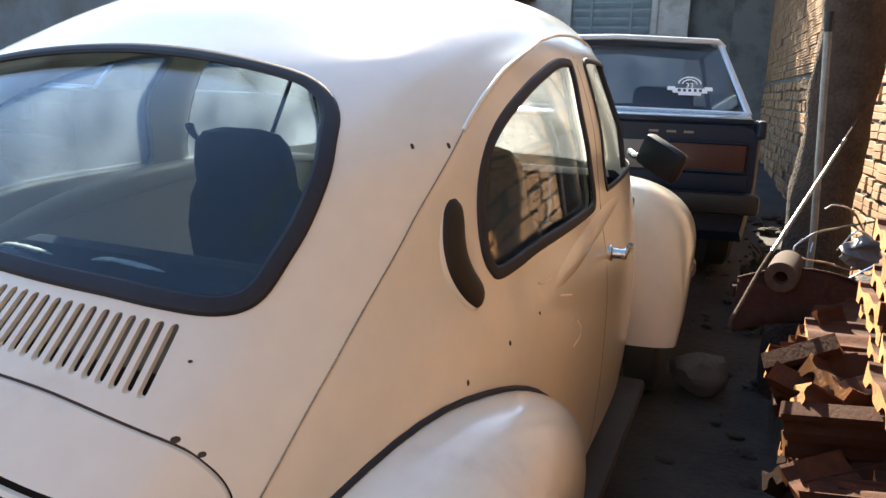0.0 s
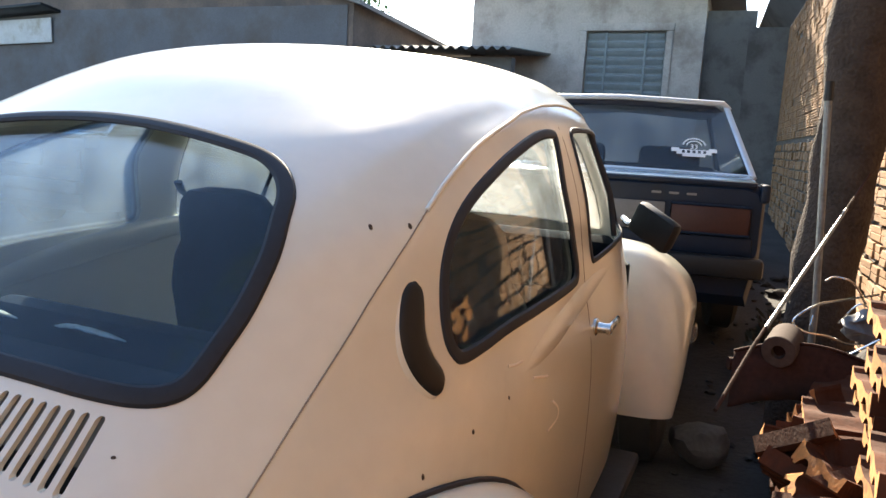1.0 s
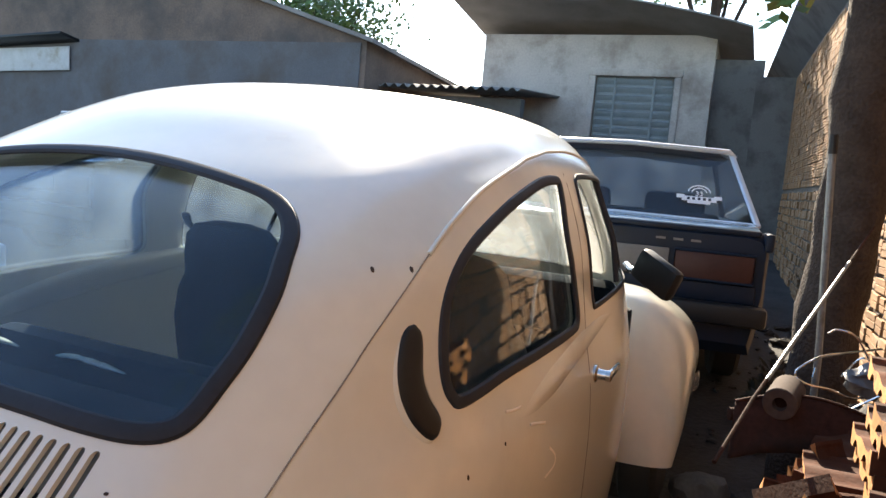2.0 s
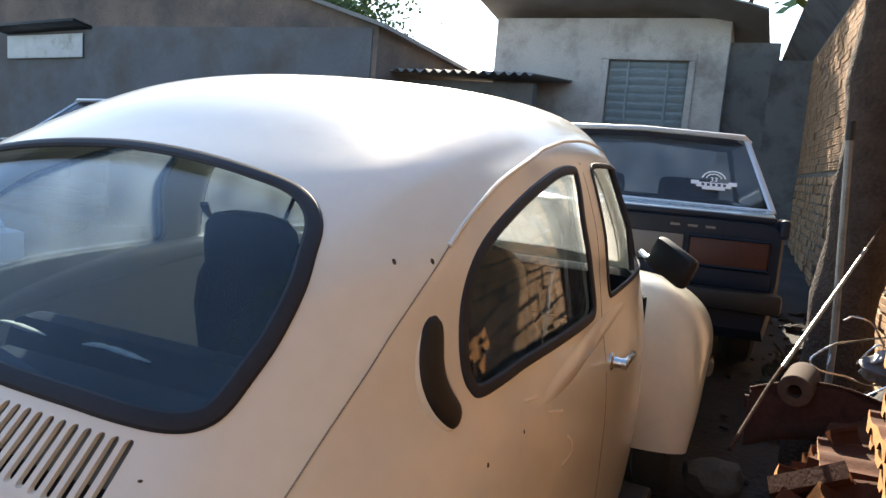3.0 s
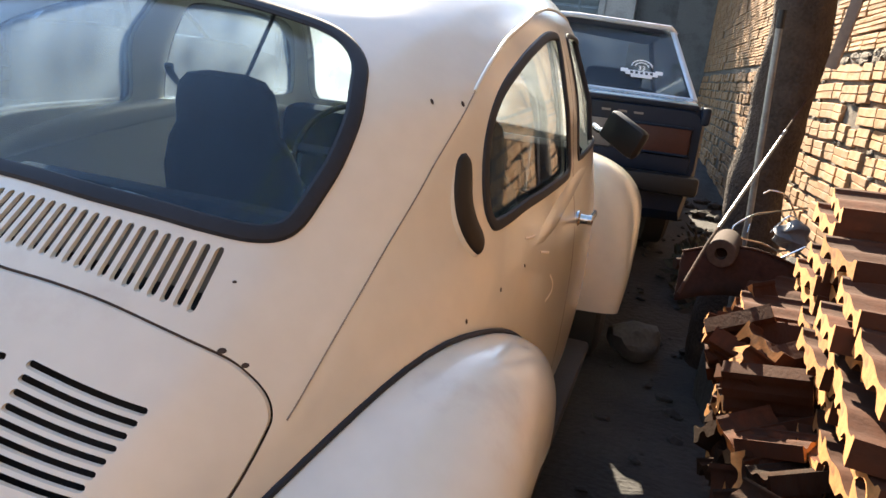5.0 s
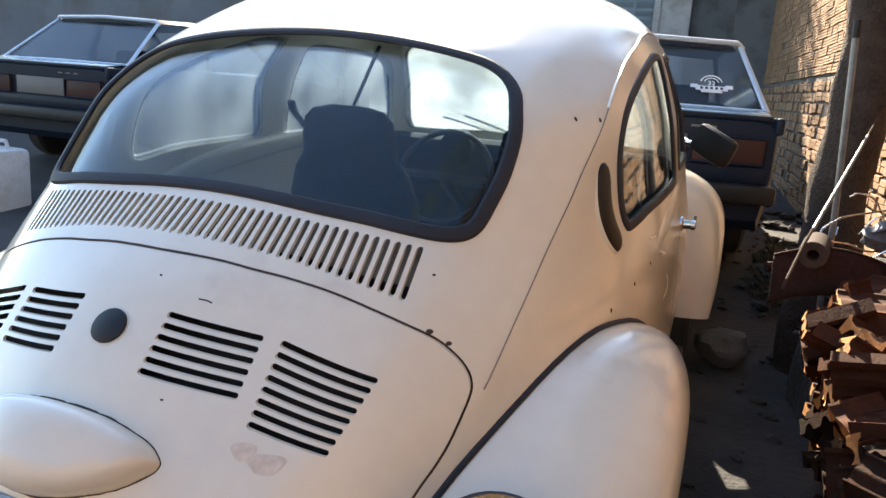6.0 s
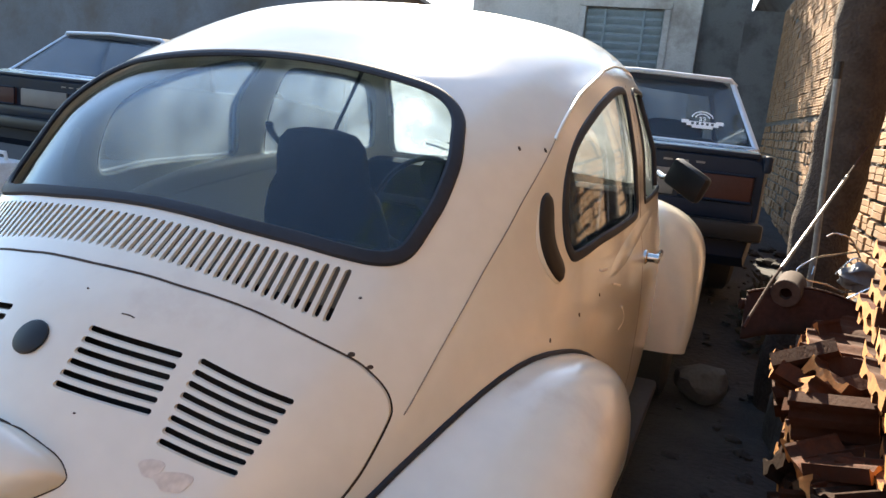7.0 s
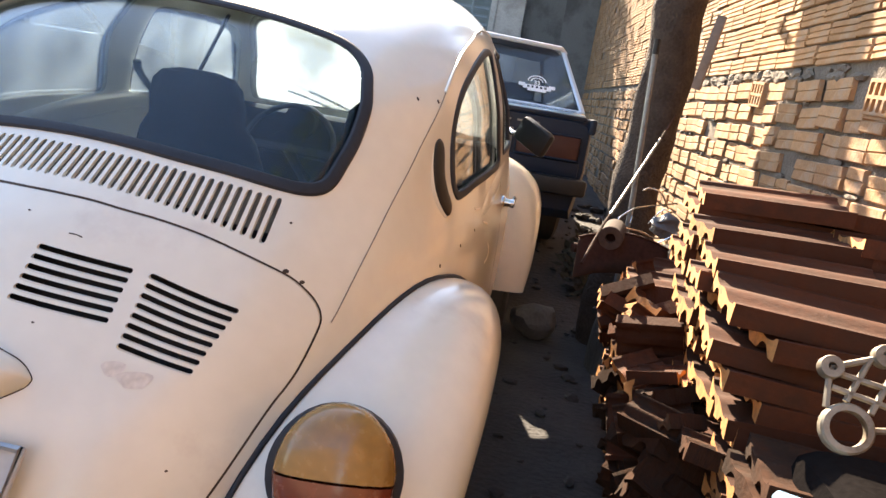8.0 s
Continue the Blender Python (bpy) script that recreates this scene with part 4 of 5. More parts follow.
    pane = [(-0.60, 0.80, 1.365), (0.60, 0.80, 1.365), (0.735, 0.28, 0.96), (-0.735, 0.28, 0.96)]
    glass = part("rear_window", loft([pane, [(x, y + 0.006, z - 0.004) for x, y, z in pane]]), CAR_GLASS, car)
    part("window_base_trim", sweep([(-0.76, 0.26, 0.955), (0, 0.24, 0.962), (0.76, 0.26, 0.955)], 0.017, 8), WHITE_TRIM, car, "pale bright strip below the rear window")
    pane = [(-0.58, 2.06, 1.365), (0.58, 2.06, 1.365), (0.72, 2.58, 0.95), (-0.72, 2.58, 0.95)]
    part("windscreen", loft([pane, [(x, y - 0.006, z - 0.004) for x, y, z in pane]]), CAR_GLASS, car)
    part("deck_top", box((1.48, 0.23, 0.012), (0, 0.140, 0.952), 0.004, turn=(6, 0, 0)), DECK, car)
    part("deck_lip", box((1.50, 0.03, 0.03), (0, 0.02, 0.925), 0.01), NAVY, car)
    part("bumper", box((1.62, 0.10, 0.11), (0, -0.06, 0.50), 0.025), VENT, car)
    part("lower_panel", box((1.50, 0.03, 0.10), (0, 0.0, 0.60), 0.01), NAVY, car)
    part("number_plate", box((0.56, 0.012, 0.15), (0.02, -0.012, 0.735), 0.004), PLATE, car)
    for x in (-0.33, 0.33):
        part("seat", box((0.42, 0.14, 0.62), (x, 1.45, 0.80), 0.05, turn=(-10, 0, 0)), TRIM, car)
    part("back_seat", box((1.2, 0.14, 0.55), (0, 0.75, 0.72), 0.05, turn=(-14, 0, 0)), TRIM, car)
    for k in range(3):
        part("deck_badge", box((0.05, 0.006, 0.012), (0.25 + 0.09 * k, -0.002, 0.86)), PLATE, car)
    if sticker:
        # a dial of plain shapes over a ribbon, with the two readable digits
        u = Vector((0, 0.52, 0.405)).normalized()
        m = Matrix.Translation((0.44, 0.462, 1.105)) @ Matrix(((1, 0, 0, 0), (0, u.y, -u.z, 0), (0, u.z, u.y, 0), (0, 0, 0, 1))) @ Matrix.Diagonal((0.74, 0.95, 1, 1))
        bm = box((0.26, 0.045, 0.002), (0, -0.05, 0.004))
        box((0.06, 0.035, 0.002), (-0.14, -0.03, 0.003), bm=bm)
        box((0.06, 0.035, 0.002), (0.14, -0.03, 0.003), bm=bm)
        box((0.17, 0.02, 0.002), (0, -0.085, 0.004), bm=bm)
        pts = [(0.085 * math.cos(t), 0.01 + 0.075 * math.sin(t), 0.003) for t in np.linspace(0.15, math.pi - 0.15, 15)]
        sweep(pts, 0.006, 5, 0.3, bm=bm)
        sweep([(x * 0.66, 0.01 + (y - 0.01) * 0.66, z) for x, y, z in pts], 0.005, 5, 0.3, bm=bm)
        st = part("sticker", bm, STICKER, glass, "white round emblem sticker with a ribbon", m=m, smooth=0)
        for k in range(5):
            part("sticker_mark", box((0.022, 0.024, 0.001), (-0.08 + 0.04 * k, -0.05, 0.0058)), NAVY, st, smooth=0)
        cu = bpy.data.curves.new("digits", "FONT")
        cu.body, cu.size, cu.align_x, cu.extrude = "33", 0.062, "CENTER", 0.001
        tx = new("digits", cu)
        me = bpy.data.meshes.new_from_object(tx.evaluated_get(bpy.context.evaluated_depsgraph_get()))
        bpy.data.objects.remove(tx)
        part("digits", me, STICKER, st, smooth=0, m=pose(0, -0.018, 0.004))
    return car


build_saloon((0.25, 3.26, 0.25), 8, "dark navy boxy saloon with a white sticker on its rear window", True)
build_saloon((-5.0, 3.75, 0.24), 0, "dark blue boxy saloon with dusty glass beside a shed", False)

# ---------------------------------------------------------------- tree, pole


def build_tree():
    tree = thing("tree", "old tree with a dark rough trunk beside the block wall", "tree", at=(1.305, 2.66, 0.02))
    pts = smooth_open([(-0.02, 0.0, -0.1), (-0.01, 0.0, 0.6), (0.0, 0.0, 1.2), (0.015, 0.0, 1.7), (0.02, 0.02, 2.2), (0.05, 0.1, 3.0), (0.1, 0.2, 4.0)], 8)
    taper = [1.25 - 0.25 * min(k / 10, 1) - 0.1 * k / len(pts) for k in range(len(pts))]
    bm = sweep(pts, 0.132, 28, taper=taper)
    for v in bm.verts:
        v.co += 0.035 * noise.noise_vector(v.co * 3.2) + 0.008 * noise.noise_vector(v.co * 14)
    part("trunk", bm, BARK, tree)
    for p, q, r in (((0.0, 0.02, 2.1), (-0.38, 0.0, 2.55), 0.03), ((0.02, 0.05, 2.4), (0.6, 0.5, 3.9), 0.05), ((0.02, 0.05, 2.7), (-0.3, 1.4, 4.1), 0.05), ((0.05, 0.05, 2.6), (0.3, -1.8, 3.9), 0.05)):
        part("limb", sweep([p, tuple((np.array(p) + q) / 2 + (0, 0, 0.05)), q], r, 8, taper=[1, 0.7, 0.35]), BARK, tree)
    rng = random.Random(3)
    bm = bmesh.new()
    # few low leaves are visible; the wide crown above is added for shade
    for k in range(13000):
        c = Vector((max(-0.15, rng.gauss(0.5, 0.7)), rng.gauss(-0.7, 1.7), 3.75 + 1.6 * rng.random() ** 0.7)) if k > 95 else Vector((rng.choice((-0.36, -0.27, 0.02)) + rng.gauss(0, 0.06), rng.gauss(0.0, 0.12), rng.uniform(2.12, 2.55)))
        d, l, w = Vector((rng.gauss(0, 1), rng.gauss(0, 1), rng.gauss(-0.5, 0.6))).normalized(), rng.uniform(0.06, 0.13), rng.uniform(0.02, 0.04)
        s = d.orthogonal().normalized()
        vs = [bm.verts.new(c), bm.verts.new(c + d * l * 0.5 + s * w), bm.verts.new(c + d * l), bm.verts.new(c + d * l * 0.5 - s * w)]
        bm.faces.new(vs)
    part("crown", bm, LEAF, tree, smooth=0)


build_tree()
pole = thing("metal_pole", "slim grey metal pole leaning beside the tree", "pole", at=(1.235, 2.29, 0.0))
part("pipe", sweep([(0.03, 0.02, 0.0), (0.015, 0.01, 0.8), (-0.035, -0.03, 1.55)], 0.0135, 10), PIPE, pole)
part("pole_cap", sweep([(-0.034, -0.03, 1.54), (-0.037, -0.032, 1.61)], 0.016, 10), VENT, pole)

# ---------------------------------------------------------------- buildings behind


def build_house():
    house = thing("house", "weathered plastered house with a shuttered window, in shade", "house")
    y0, x0, x1, h = 13.0, -4.5, -0.22, 4.12
    bm = box((x1 - x0, 0.2, h), ((x0 + x1) / 2, y0 + 0.1, h / 2))
    cut = box((1.44, 0.6, 1.22), (-1.55, y0, 2.79))
    part("front_wall", carved(bm, cut), PLASTER, house)
    part("side_wall", box((0.2, 5.8, h), (x1 - 0.1, y0 + 3.1, h / 2)), PLASTER, house)
    part("side_wall", box((0.2, 5.8, h), (x0 + 0.1, y0 + 3.1, h / 2)), PLASTER, house)
    # sheet roof that tips up over the front, its edge falling to one side in shallow waves
    front = [(-4.8, 4.52), (-3.3, 4.51), (-2.39, 4.50), (-1.8, 4.50), (-1.46, 4.48), (-0.61, 4.29), (0.10, 4.12), (0.38, 4.05)]
    rows = []
    for y, drop in ((12.0, 0.0), (13.0, 0.17), (16.0, 0.70), (19.3, 1.25)):
        line = [(x, y, z - drop * (1 - 0.28 * max(0.0, x + 0.61)) + 0.015 * math.sin(9 * x)) for x, z in front]
        rows.append(line + [(x, yy, z + 0.03) for x, yy, z in line[::-1]])
    roof = loft(rows)
    part("roof", roof, ROOFING, house)
    win = part("window", box((1.40, 0.05, 1.20), (-1.55, y0 + 0.10, 2.79)), SHUTTER, house, "blue-grey slatted window")
    for k in range(8):
        part("slat", box((1.34, 0.05, 0.11), (-1.55, y0 + 0.07, 2.27 + 0.148 * k), 0.01, turn=(25, 0, 0)), SHUTTER, win)
    for x in (-1.9, -1.2):
        part("mullion", box((0.04, 0.07, 1.2), (x, y0 + 0.06, 2.79), 0.005), SHUTTER, win)
    for s, size in (((-1.55, y0 - 0.01, 3.45), (1.66, 0.08, 0.13)), ((-1.55, y0 - 0.02, 2.13), (1.66, 0.12, 0.12)), ((-2.31, y0 - 0.01, 2.79), (0.11, 0.07, 1.19)), ((-0.79, y0 - 0.01, 2.79), (0.11, 0.07, 1.19))):
        part("window_surround", box(size, s, 0.01), PLASTER, win)


build_house()
shed = thing("shed", "low shed with a corrugated fibre roof behind the cars", "shed")
part("shed_wall", box((3.4, 0.2, 2.7), (-4.75, 11.3, 1.35)), GREY_WALL, shed)
wave = [(-6.5 + 0.03 * k, 0.03 * math.sin(k * 1.05)) for k in range(121)]
part("shed_roof", loft([[(x, y, z + h) for x, h in wave] + [(x, y, z + h - 0.012) for x, h in wave[::-1]] for y, z in ((10.7, 2.80), (14.0, 3.05))]), ROOFING, shed)
barn = thing("long_building", "long dark brown building with a low eave, in shade", "building")
part("wall", prism([(-21.0, 0.0), (-5.5, 0.0), (-5.5, 3.44), (-8.3, 4.29), (-12.0, 5.40), (-21.0, 6.0)], "y", 10.2, 10.45), OLD_WALL, barn)
part("painted_dado", box((15.3, 0.02, 2.6), (-13.25, 10.185, 2.1)), FAINT_BLUE, barn)
part("back_wall", prism([(-21.0, 0.0), (-5.5, 0.0), (-5.5, 3.07), (-8.3, 3.92), (-12.0, 5.03), (-21.0, 5.63)], "y", 15.1, 15.35), OLD_WALL, barn)
part("side_wall", prism([(10.45, 0.0), (15.1, 0.0), (15.1, 3.09), (10.45, 3.42)], "x", -5.75, -5.5), OLD_WALL, barn)
part("roof", loft([[(x, y, z + dz) for x, z in ((-21.0, 6.0), (-12.0, 5.40), (-8.3, 4.29), (-5.3, 3.38))] + [(x, y, z + 0.07 + dz) for x, z in ((-5.3, 3.38), (-8.3, 4.29), (-12.0, 5.40), (-21.0, 6.0))] for y, dz in ((10.05, 0.0), (15.4, -0.35))]), ROOFING, barn)
sign = thing("wall_sign", "pale sheet panel under a dark awning on the old wall", "sign")
part("sheet", box((2.3, 0.03, 0.48), (-13.55, 10.12, 2.97), 0.01, turn=(0, -2, 0)), WHITE, sign)
part("awning", box((2.6, 0.5, 0.06), (-13.5, 9.98, 3.34), 0.01, turn=(-10, -3, 0)), VENT, sign)


def build_far_tree(at, seed, spread, height):
    rng = random.Random(seed)
    tree = thing("tree", "leafy tree rising behind the roofs", "tree", at=at)
    part("trunk", sweep([(0, 0, 0), (0.1, 0, height * 0.4), (0.0, 0.1, height * 0.75)], 0.16, 10, taper=[1.2, 0.9, 0.4]), BARK, tree)
    for k in range(5):
        t = k * 1.26
        part("limb", sweep([(0.05, 0, height * 0.45), (spread * 0.4 * math.cos(t), spread * 0.4 * math.sin(t), height * 0.65), (spread * 0.75 * math.cos(t), spread * 0.75 * math.sin(t), height * 0.85)], 0.06, 7, taper=[1, 0.6, 0.25]), BARK, tree)
    bm = bmesh.new()
    for k in range(4200):
        c = Vector((rng.gauss(0, 1), rng.gauss(0, 1), rng.gauss(0, 0.6))) * spread * 0.5 + Vector((0, 0, height * 0.8))
        d, l, w = Vector((rng.gauss(0, 1), rng.gauss(0, 1), rng.gauss(-0.4, 0.6))).normalized(), rng.uniform(0.10, 0.2), rng.uniform(0.04, 0.07)
        s = d.orthogonal().normalized()
        bm.faces.new([bm.verts.new(c), bm.verts.new(c + d * l * 0.5 + s * w), bm.verts.new(c + d * l), bm.verts.new(c + d * l * 0.5 - s * w)])
    part("crown", bm, LEAF, tree, smooth=0)


build_far_tree((-11.5, 17.5, 0.3), 4, 1.9, 6.3)
# unseen tree added behind the house so its crown shades the far wall
build_far_tree((-0.62, 15.6, 0.3), 9, 1.6, 7.9)
gable = thing("neighbour_building", "grey neighbouring building in shade beyond the wall", "building")
part("wall", box((0.80, 0.2, 3.75), (0.18, 13.3, 1.875)), GREY_WALL, gable)
part("low_wall", box((0.60, 0.2, 3.15), (0.86, 11.2, 1.575)), GREY_WALL, gable)

# unseen wall, added to block sky and bounce warm light onto the car
tagged(part("wall_south", box((0.14, 4.35, 3.35), (0.084, -2.19, 1.525), 0.004), BLOCK, m=WALL), "unseen clay-coloured wall added beside the path to warm the car's side", "wall", kind="structure")
# added out of view; cuts sky light and reflections from behind
tagged(part("wall_back", box((11.0, 0.25, 3.6), (-3.6, -6.4, 1.8)), OLD_WALL), "plain brown unseen wall added to close the yard behind", "wall", kind="structure")

# ---------------------------------------------------------------- what hangs and leans at the wall
plank = thing("plank", "weathered pale plank leaning between tree and wall", "plank", at=(1.45, 2.45, 1.0))
part("board", box((0.045, 0.02, 0.36), (0.02, 0, 0.60), 0.004, turn=(0, 8, -25)), OLD_WALL, plank)
cable = thing("hanging_cable", "dark cable hanging down the block wall", "cable", at=(0, 0, 0))
pts = [Vector((1.87 - 0.07 * y - 0.012, y, z)) for y, z in smooth_open([(4.30, 2.75), (4.42, 2.3), (4.62, 1.95), (4.75, 1.6), (4.86, 1.35)], 6)]
part("cord", sweep(pts, 0.014, 7), BARK, cable)
chain = thing("chain", "short grey steel chain hanging at the foot of the tree", "chain", at=(1.215, 2.75, 0.98))
ring = [(0.021 * math.cos(t), 0, 0.012 * math.sin(t)) for t in np.linspace(0, 2 * math.pi, 13)[:-1]]
for k in range(8):
    part("link", sweep(ring, 0.0045, 6, closed=True, up=(0, 1, 0)), PIPE, chain, m=pose(0.012 * k, 0.02 * k, 0.0215 * k, 90 * (k % 2), -58, 0))
weed = thing("weed_clump", "dark dusty weeds among rubble by the parked car", "weeds", at=(1.17, 3.62, 0.05))
rng = random.Random(31)
bm = bmesh.new()
for k in range(420):
    t, r = rng.uniform(0, 6.28), 0.26 * math.sqrt(rng.random())
    c = Vector((0.55 * r * math.cos(t), 1.6 * r * math.sin(t), rng.uniform(0.05, 0.40) * (1.15 - 2.4 * r)))
    d = Vector((rng.gauss(0, 1), rng.gauss(0, 1), rng.gauss(0.4, 0.7))).normalized()
    s, l, w = d.orthogonal().normalized(), rng.uniform(0.05, 0.12), rng.uniform(0.008, 0.02)
    bm.faces.new([bm.verts.new(c), bm.verts.new(c + d * l * 0.5 + s * w), bm.verts.new(c + d * l), bm.verts.new(c + d * l * 0.5 - s * w)])
part("leaves", bm, DEAD_LEAF, weed, smooth=0)
for k in range(9):
    t = k * 0.7
    part("stem", sweep([(0, 0, -0.05), (0.05 * math.cos(t), 0.14 * math.sin(t), 0.3), (0.10 * math.cos(t), 0.3 * math.sin(t), 0.38)], 0.006, 5), BARK, weed)

# ---------------------------------------------------------------- heap of roof tiles along the wall


def tile_mesh(face, end, length=0.40, width=0.23):
    """Thick clay roof tile: two rolls, a nib and a hooked edge."""
    n = 33
    ys = [width * (k / (n - 1) - 0.5) for k in range(n)]
    top = [(y, 0.005 * math.cos(y * 54) + 0.004 + (0.008 if abs(y) > 0.100 else 0.0)) for y in ys]
    def under(y):
        gap = min(abs(abs(y) - 0.055) / 0.030, 1.0)
        return -0.042 + 0.027 * (1 - gap ** 2.5)
    low = [(y, under(y)) for y in ys[::-1]]
    bm = loft([[(x, y, z) for y, z in top + low] for x in (-length / 2, length / 2)])
    bmesh.ops.recalc_face_normals(bm, faces=bm.faces[:])
    me = bpy.data.meshes.new("roof_tile")
    bm.to_mesh(me)
    bm.free()
    finish(me, face, 40)
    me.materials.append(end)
    # end faces take the second colour, which holds the painted sunlight
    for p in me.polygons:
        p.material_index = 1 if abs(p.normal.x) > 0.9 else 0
    return me


def build_tiles():
    rng = random.Random(11)
    me, muddy = tile_mesh(TILE, SUNLIT_END), tile_mesh(MUD_SHADE_TILE, MUD_SHADE_TILE)
    def pile(label, y0, cols, x0, deep, floor, tops, tilt=0.0, back=0.0, mess=0.0, mesh=me):
        heap = thing("tile_stack", label, "roof tiles", "stacks of roof tiles", at=(x0, y0, floor))
        for c in range(cols):
            for d in range(deep):
                z, k = 0.0, 0
                short = 0.5 if d else 1.0
                top = tops[c] - floor + rng.uniform(-0.03, 0.02)
                while z < top:
                    ob = new("roof_tile", mesh)
                    ob.parent = heap
                    ob.matrix_basis = pose(0.20 + (back * max(0, 1 - z / max(top, 0.1)) if d == 0 else 0.285) + rng.uniform(-0.045, 0.045) * (1 if d == 0 else 0.3), 0.12 + 0.235 * c + rng.uniform(-0.02, 0.02), z + 0.02, rng.uniform(-6, 6) * (1 + 2.5 * mess) + tilt, rng.uniform(-3, 3) * (1 + 4 * mess), rng.uniform(-6, 6) * (1 + 5 * mess) + (180 if rng.random() < 0.4 else 0)) @ Matrix.Diagonal((short * (1 - mess * rng.uniform(0, 0.55)), 1 - mess * rng.uniform(0, 0.3), 0.78, 1))
                    z += 0.043 + rng.uniform(-0.004, 0.009)
                    k += 1
    pile("tall stack of weathered red clay roof tiles against the wall", 0.02, 4, 1.24, 2, 0.0, (0.93, 0.97, 1.01, 1.06), back=0.20)
    pile("low stack of red clay roof tiles with pale sunlit ends", 0.98, 3, 1.165, 2, 0.0, (0.66, 0.71, 0.68), back=0.06, mess=0.5)
    pile("low front stack of muddy clay roof tiles, coloured dark for shade", -0.5, 2, 1.24, 2, 0.0, (0.56, 0.66), back=0.2, mess=0.4, mesh=muddy)
    # loose and broken tiles thrown on the low side of the heap
    loose = thing("loose_tiles", "jumble of loose and broken clay roof tiles leaning on the heap", "roof tiles", at=(1.20, 0.8, 0.0))
    for k in range(150):
        y = rng.uniform(-0.60, 0.72)
        z = rng.uniform(0.08, 0.66) if y > -0.1 else rng.uniform(0.06, 0.55)
        x = -0.03 + 0.13 * (0.66 - z) + rng.uniform(-0.05, 0.06)
        # low and front tiles get the muddy colour with shade painted in
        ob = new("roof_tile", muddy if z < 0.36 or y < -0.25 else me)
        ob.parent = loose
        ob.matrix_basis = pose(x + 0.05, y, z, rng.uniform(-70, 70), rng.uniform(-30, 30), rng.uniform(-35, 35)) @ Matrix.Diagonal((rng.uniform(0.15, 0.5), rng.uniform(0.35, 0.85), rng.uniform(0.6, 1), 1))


build_tiles()

# ---------------------------------------------------------------- scrap on the heap


def build_scrap():
    sheet = thing("rusty_sheet", "curved rusty car body panel lying on the scrap heap", "sheet metal", at=(1.185, 1.64, 0.645))
    bm = bmesh.new()
    g = []
    for j in range(9):
        v = j / 8
        g.append([bm.verts.new((-0.19 + 0.38 * u, -0.10 + 0.10 * v + 0.10 * u, -0.09 + 0.15 * v + 0.06 * math.sin(math.pi * (0.1 + 0.8 * u)) + 0.012 * noise.noise((u * 4, v * 4, 2)))) for u in (i / 14 for i in range(15))])
    for a, b in zip(g, g[1:]):
        for i in range(14):
            bm.faces.new((a[i], a[i + 1], b[i + 1], b[i]))
    ob = part("panel", bm, RUST, sheet)
    ob.modifiers.new("thick", "SOLIDIFY").thickness = 0.005
    part("panel_edge", sweep([(-0.19 + 0.38 * i / 14, 0.10 * i / 14, 0.06 + 0.06 * math.sin(math.pi * (0.1 + 0.8 * i / 14))) for i in range(15)], 0.006, 6), RUST, sheet)
    tube = thing("rusty_tube", "short rusty tube jutting from the scrap heap", "tube", at=(1.06, 1.72, 0.665))
    part("pipe", sweep([(-0.08, -0.02, 0.0), (0.12, 0.06, 0.005)], 0.021, 12), RUST, tube)
    base = thing("scrap_heap", "dark heap of earth and scrap under the rusty panel", "scrap heap", at=(1.47, 2.10, 0))
    bm = bmesh.new()
    v = bmesh.ops.create_icosphere(bm, subdivisions=4, radius=1)["verts"]
    for q in v:
        q.co *= 1 + 0.22 * noise.noise(q.co * 2.2)
    bmesh.ops.transform(bm, verts=v, matrix=Matrix.Diagonal((0.29, 0.46, 0.64, 1)))
    part("mound", bm, EARTH, base)
    rng = random.Random(21)
    for k in range(26):
        t, r = rng.uniform(0, 6.28), rng.uniform(0.08, 0.27)
        p = (r * math.cos(t), r * 1.3 * math.sin(t), 0.66 * math.sqrt(max(1 - (r / 0.29) ** 2, 0)) + 0.02)
        part("scrap_piece", box((rng.uniform(0.05, 0.16), rng.uniform(0.03, 0.08), rng.uniform(0.01, 0.03)), (0, 0, 0), 0.004), rng.choice((RUST, VENT, STEEL, EARTH, BARK)), base, m=pose(*p, rng.uniform(-40, 40), rng.uniform(-40, 40), rng.uniform(0, 180)))
    roll = thing("clay_pipe", "short hollow brown pipe lying on the heap", "pipe", at=(1.118, 1.62, 0.756))
    rings = []
    for x, r in ((0, 0.046), (0.003, 0.050), (0.15, 0.050), (0.153, 0.046), (0.153, 0.021), (0.0, 0.021)):
        rings.append([(x, r * math.cos(t), r * math.sin(t)) for t in np.linspace(0, 2 * math.pi, 25)[:-1]])
    rings.append(rings[0])
    bm = loft(rings, caps=False)
    bmesh.ops.remove_doubles(bm, verts=bm.verts[:], dist=1e-5)
    part("tube", bm, CARDBOARD, roll, m=pose(0.0, 0, -0.012, 0, -6, 80))
    bar = thing("long_bar", "long thin metal bar leaning across the heap to the tree", "bar", at=(1.04, 1.20, 0.0))
    part("rod", sweep([(-0.06, -0.28, 0.76), (0.002, -0.012, 0.851), (0.132, 0.49, 1.008), (0.262, 0.99, 1.166), (0.36, 1.37, 1.285)], 0.005, 8), RUST, bar)
    # paler tube round the rod, standing in for its sunlit stretch
    part("sunlit_stretch", sweep([(0.03, 0.09, 0.884), (0.258, 0.975, 1.161)], 0.0060, 8), PIPE, bar)
    wires = thing("bent_wire_frame", "bent shiny tubes on the scrap heap", "bent tubes", at=(1.275, 1.90, 0.765))
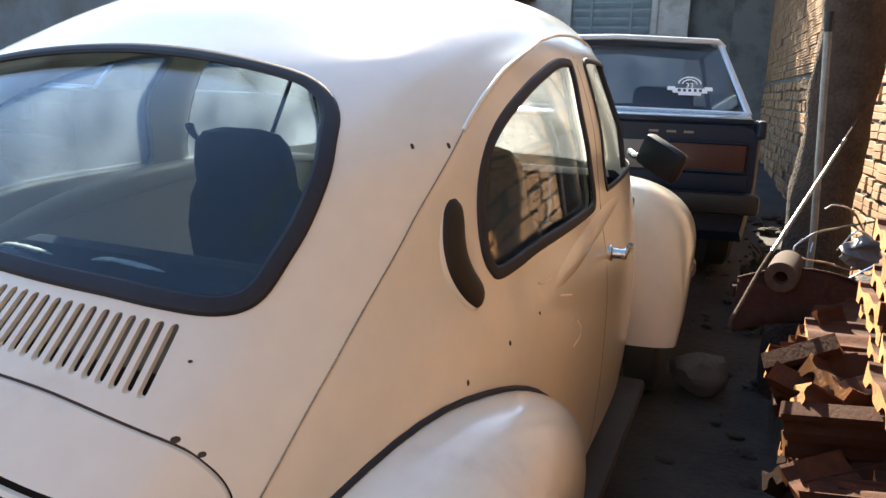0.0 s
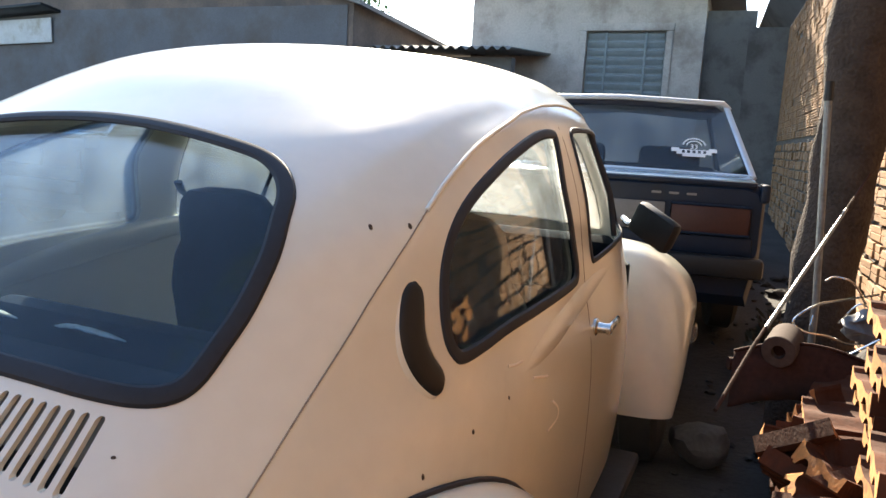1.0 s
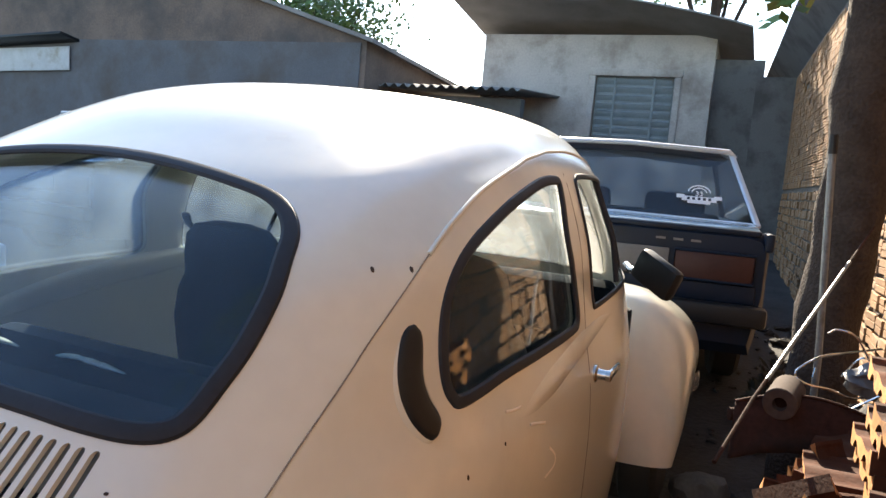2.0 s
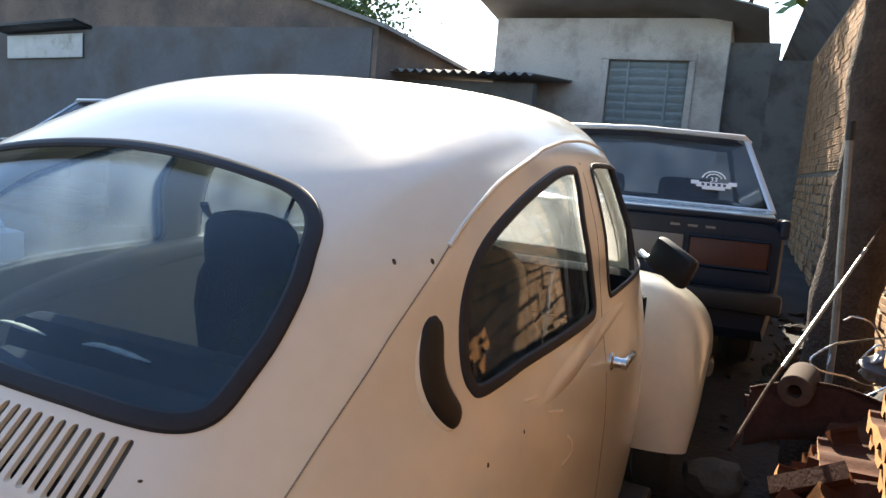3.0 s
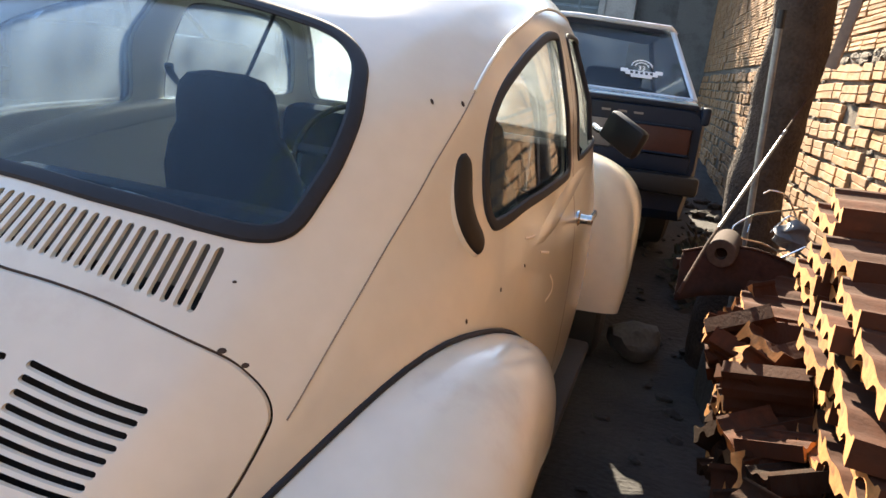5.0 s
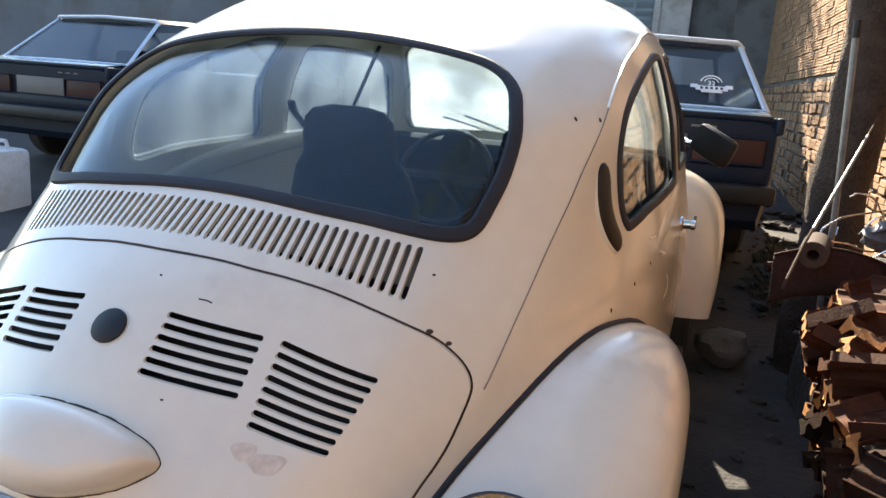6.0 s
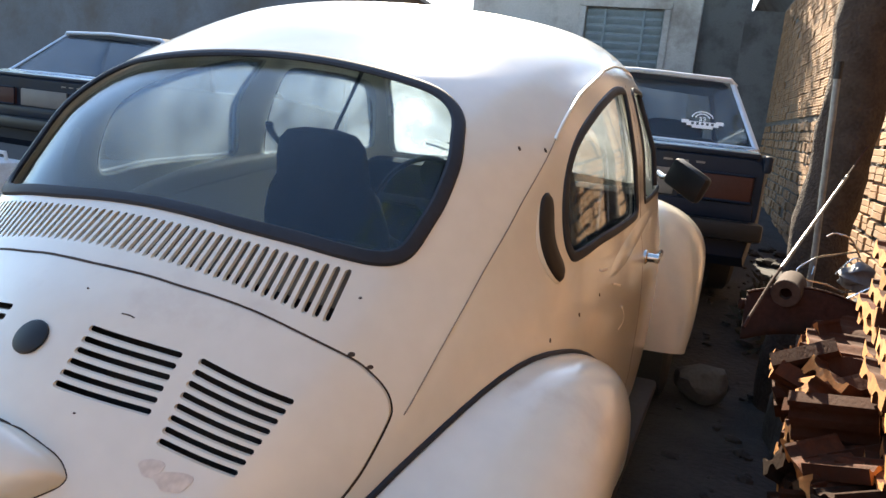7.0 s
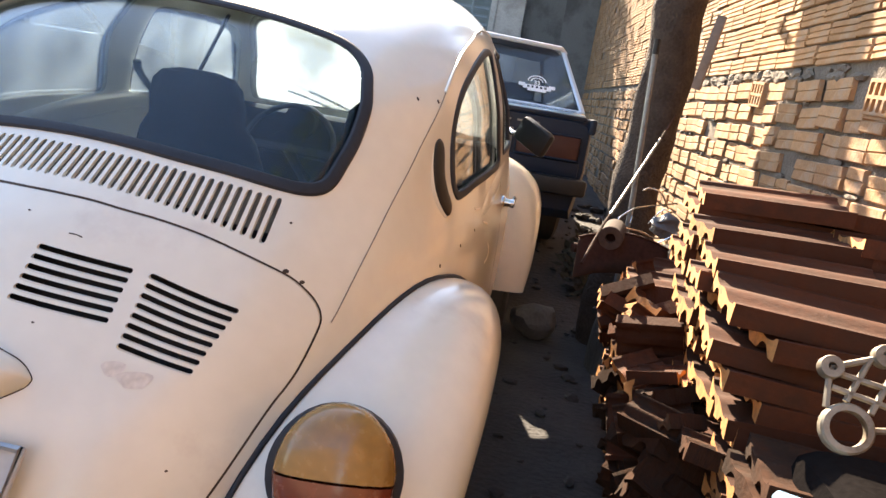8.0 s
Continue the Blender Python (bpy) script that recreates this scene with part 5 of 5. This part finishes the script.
    for pts, r in (
        ([(0.14, 0.12, 0.13), (0.02, 0.08, 0.10), (-0.05, 0.03, 0.083), (-0.112, 0.0, 0.03), (-0.086, -0.01, 0.0), (-0.005, 0.0, -0.01), (0.06, 0.02, -0.03), (0.12, 0.05, -0.02)], 0.006),
        ([(-0.03, 0.05, 0.165), (0.0, 0.06, 0.181), (0.054, 0.06, 0.166), (0.10, 0.08, 0.10)], 0.006),
        ([(0.03, 0.10, 0.02), (0.08, 0.10, 0.09), (0.115, 0.10, 0.08), (0.115, 0.10, 0.045), (0.08, 0.10, 0.03)], 0.005),
        ([(-0.14, -0.12, -0.196), (-0.04, -0.10, -0.105), (0.045, -0.08, -0.048), (0.134, -0.06, 0.015)], 0.005),
        ([(-0.055, 0.02, 0.05), (-0.06, 0.0, 0.02)], 0.005),
    ):
        part("tube", sweep(smooth_open(pts, 6), r * 0.65, 7), CHROME, wires)
    bag = thing("grey_film", "crumpled pale grey plastic film on the heap", "plastic film", at=(1.37, 1.96, 0.79))
    bm = bmesh.new()
    v = bmesh.ops.create_icosphere(bm, subdivisions=4, radius=0.06)["verts"]
    for q in v:
        q.co += 0.03 * noise.noise_vector(q.co * 22)
        q.co.z *= 0.8
    part("film", bm, BAG, bag)
    stone = thing("grey_stone", "grey stone lying on the dark earth", "stone", at=(0.90, 2.45, 0.10))
    bm = bmesh.new()
    v = bmesh.ops.create_icosphere(bm, subdivisions=3, radius=1)["verts"]
    for q in v:
        q.co *= 1 + 0.3 * noise.noise(q.co * 1.6)
    bmesh.ops.transform(bm, verts=v, matrix=Matrix.Diagonal((0.13, 0.10, 0.09, 1)))
    part("rock", bm, STONE, stone)
    rubble = bmesh.new()
    for k in range(240):
        x, y = rng.uniform(0.78, 1.75), rng.uniform(-1.2, 6.0)
        v = bmesh.ops.create_icosphere(rubble, subdivisions=1, radius=1)["verts"]
        r = rng.uniform(0.008, 0.03) * (2.0 if y > 3 and x > 1.1 else 1.0)
        for q in v:
            q.co *= 1 + rng.uniform(-0.3, 0.3)
        bmesh.ops.transform(rubble, verts=v, matrix=pose(x, y, ground_height(x, y) + r * 0.4, 0, 0, rng.uniform(0, 180)) @ Matrix.Diagonal((r * 1.5, r, r * 0.7, 1)))
    tagged(part("rubble", rubble, EARTH, smooth=0), "loose stones and crumbs of rubble on the yard's earth", "rubble", kind="stuff")
    # cast cover standing on a dark bundle
    bundle = thing("covered_bundle", "dark plastic-covered bundle beside the tiles", "bundle", at=(1.55, -0.32, 0))
    bm = box((0.46, 0.40, 0.74), (0.02, 0, 0.365), 0.06)
    bmesh.ops.subdivide_edges(bm, edges=bm.edges[:], cuts=3, use_grid_fill=True)
    for v in bm.verts:
        v.co += 0.03 * noise.noise_vector(v.co * 4) if v.co.z > 0.02 else Vector((0, 0, 0))
    part("cover", bm, BLACK_BAG, bundle)
    cover = thing("cast_cover", "pale cast alloy engine cover with bolt holes and a round port", "engine part", at=(1.365, -0.26, 0.87))
    cover.matrix_world = pose(1.378, -0.265, 0.860, 62, 14, -14) @ Matrix.Scale(1.1, 4)
    def eye(x, y, r, hole):
        rings = [[(x + q * math.cos(t), y + q * math.sin(t), z) for t in np.linspace(0, 2 * math.pi, 25)[:-1]] for q, z in ((hole, 0.0), (r, 0.0), (r, 0.016), (r * 0.92, 0.02), (hole, 0.02), (hole, 0.0))]
        b = loft(rings, caps=False)
        bmesh.ops.remove_doubles(b, verts=b.verts[:], dist=1e-5)
        return b
    for x, y in ((-0.062, 0.025), (-0.005, 0.075), (0.05, 0.055), (0.075, 0.0)):
        part("bolt_eye", eye(x, y, 0.017, 0.006), CAST, cover)
    part("port", eye(-0.01, -0.045, 0.036, 0.025), CAST, cover)
    for a, b in (((-0.062, 0.025), (-0.005, 0.075)), ((-0.005, 0.075), (0.05, 0.055)), ((0.05, 0.055), (0.075, 0.0)), ((-0.062, 0.025), (-0.045, -0.03)), ((0.075, 0.0), (0.02, -0.03)), ((-0.062, 0.02), (0.05, 0.04)), ((-0.05, 0.0), (0.06, 0.015)), ((-0.02, 0.06), (-0.025, -0.01)), ((0.015, 0.065), (0.01, -0.01)), ((0.04, 0.055), (0.035, 0.0))):
        part("rib", sweep([(*a, 0.008), (*b, 0.008)], 0.0048, 6, 1.3), CAST, cover)
    tub = thing("blue_tub", "pale blue plastic piece among the tiles", "tub", at=(1.31, -0.37, 0.70))
    part("sheet", box((0.12, 0.07, 0.02), bevel=0.006, turn=(20, 15, 20)), BLUE, tub)
    crate = thing("white_canister", "dirty white canister standing on the ground by the dark car", "canister", at=(-4.6, 3.0, 0.0))
    bm = box((0.34, 0.30, 0.50), (0, 0, 0.25), 0.04)
    part("body", bm, WHITE, crate)
    part("handle", sweep([(-0.1, 0, 0.49), (-0.08, 0, 0.56), (0.08, 0, 0.56), (0.1, 0, 0.49)], 0.016, 8), WHITE, crate)


build_scrap()
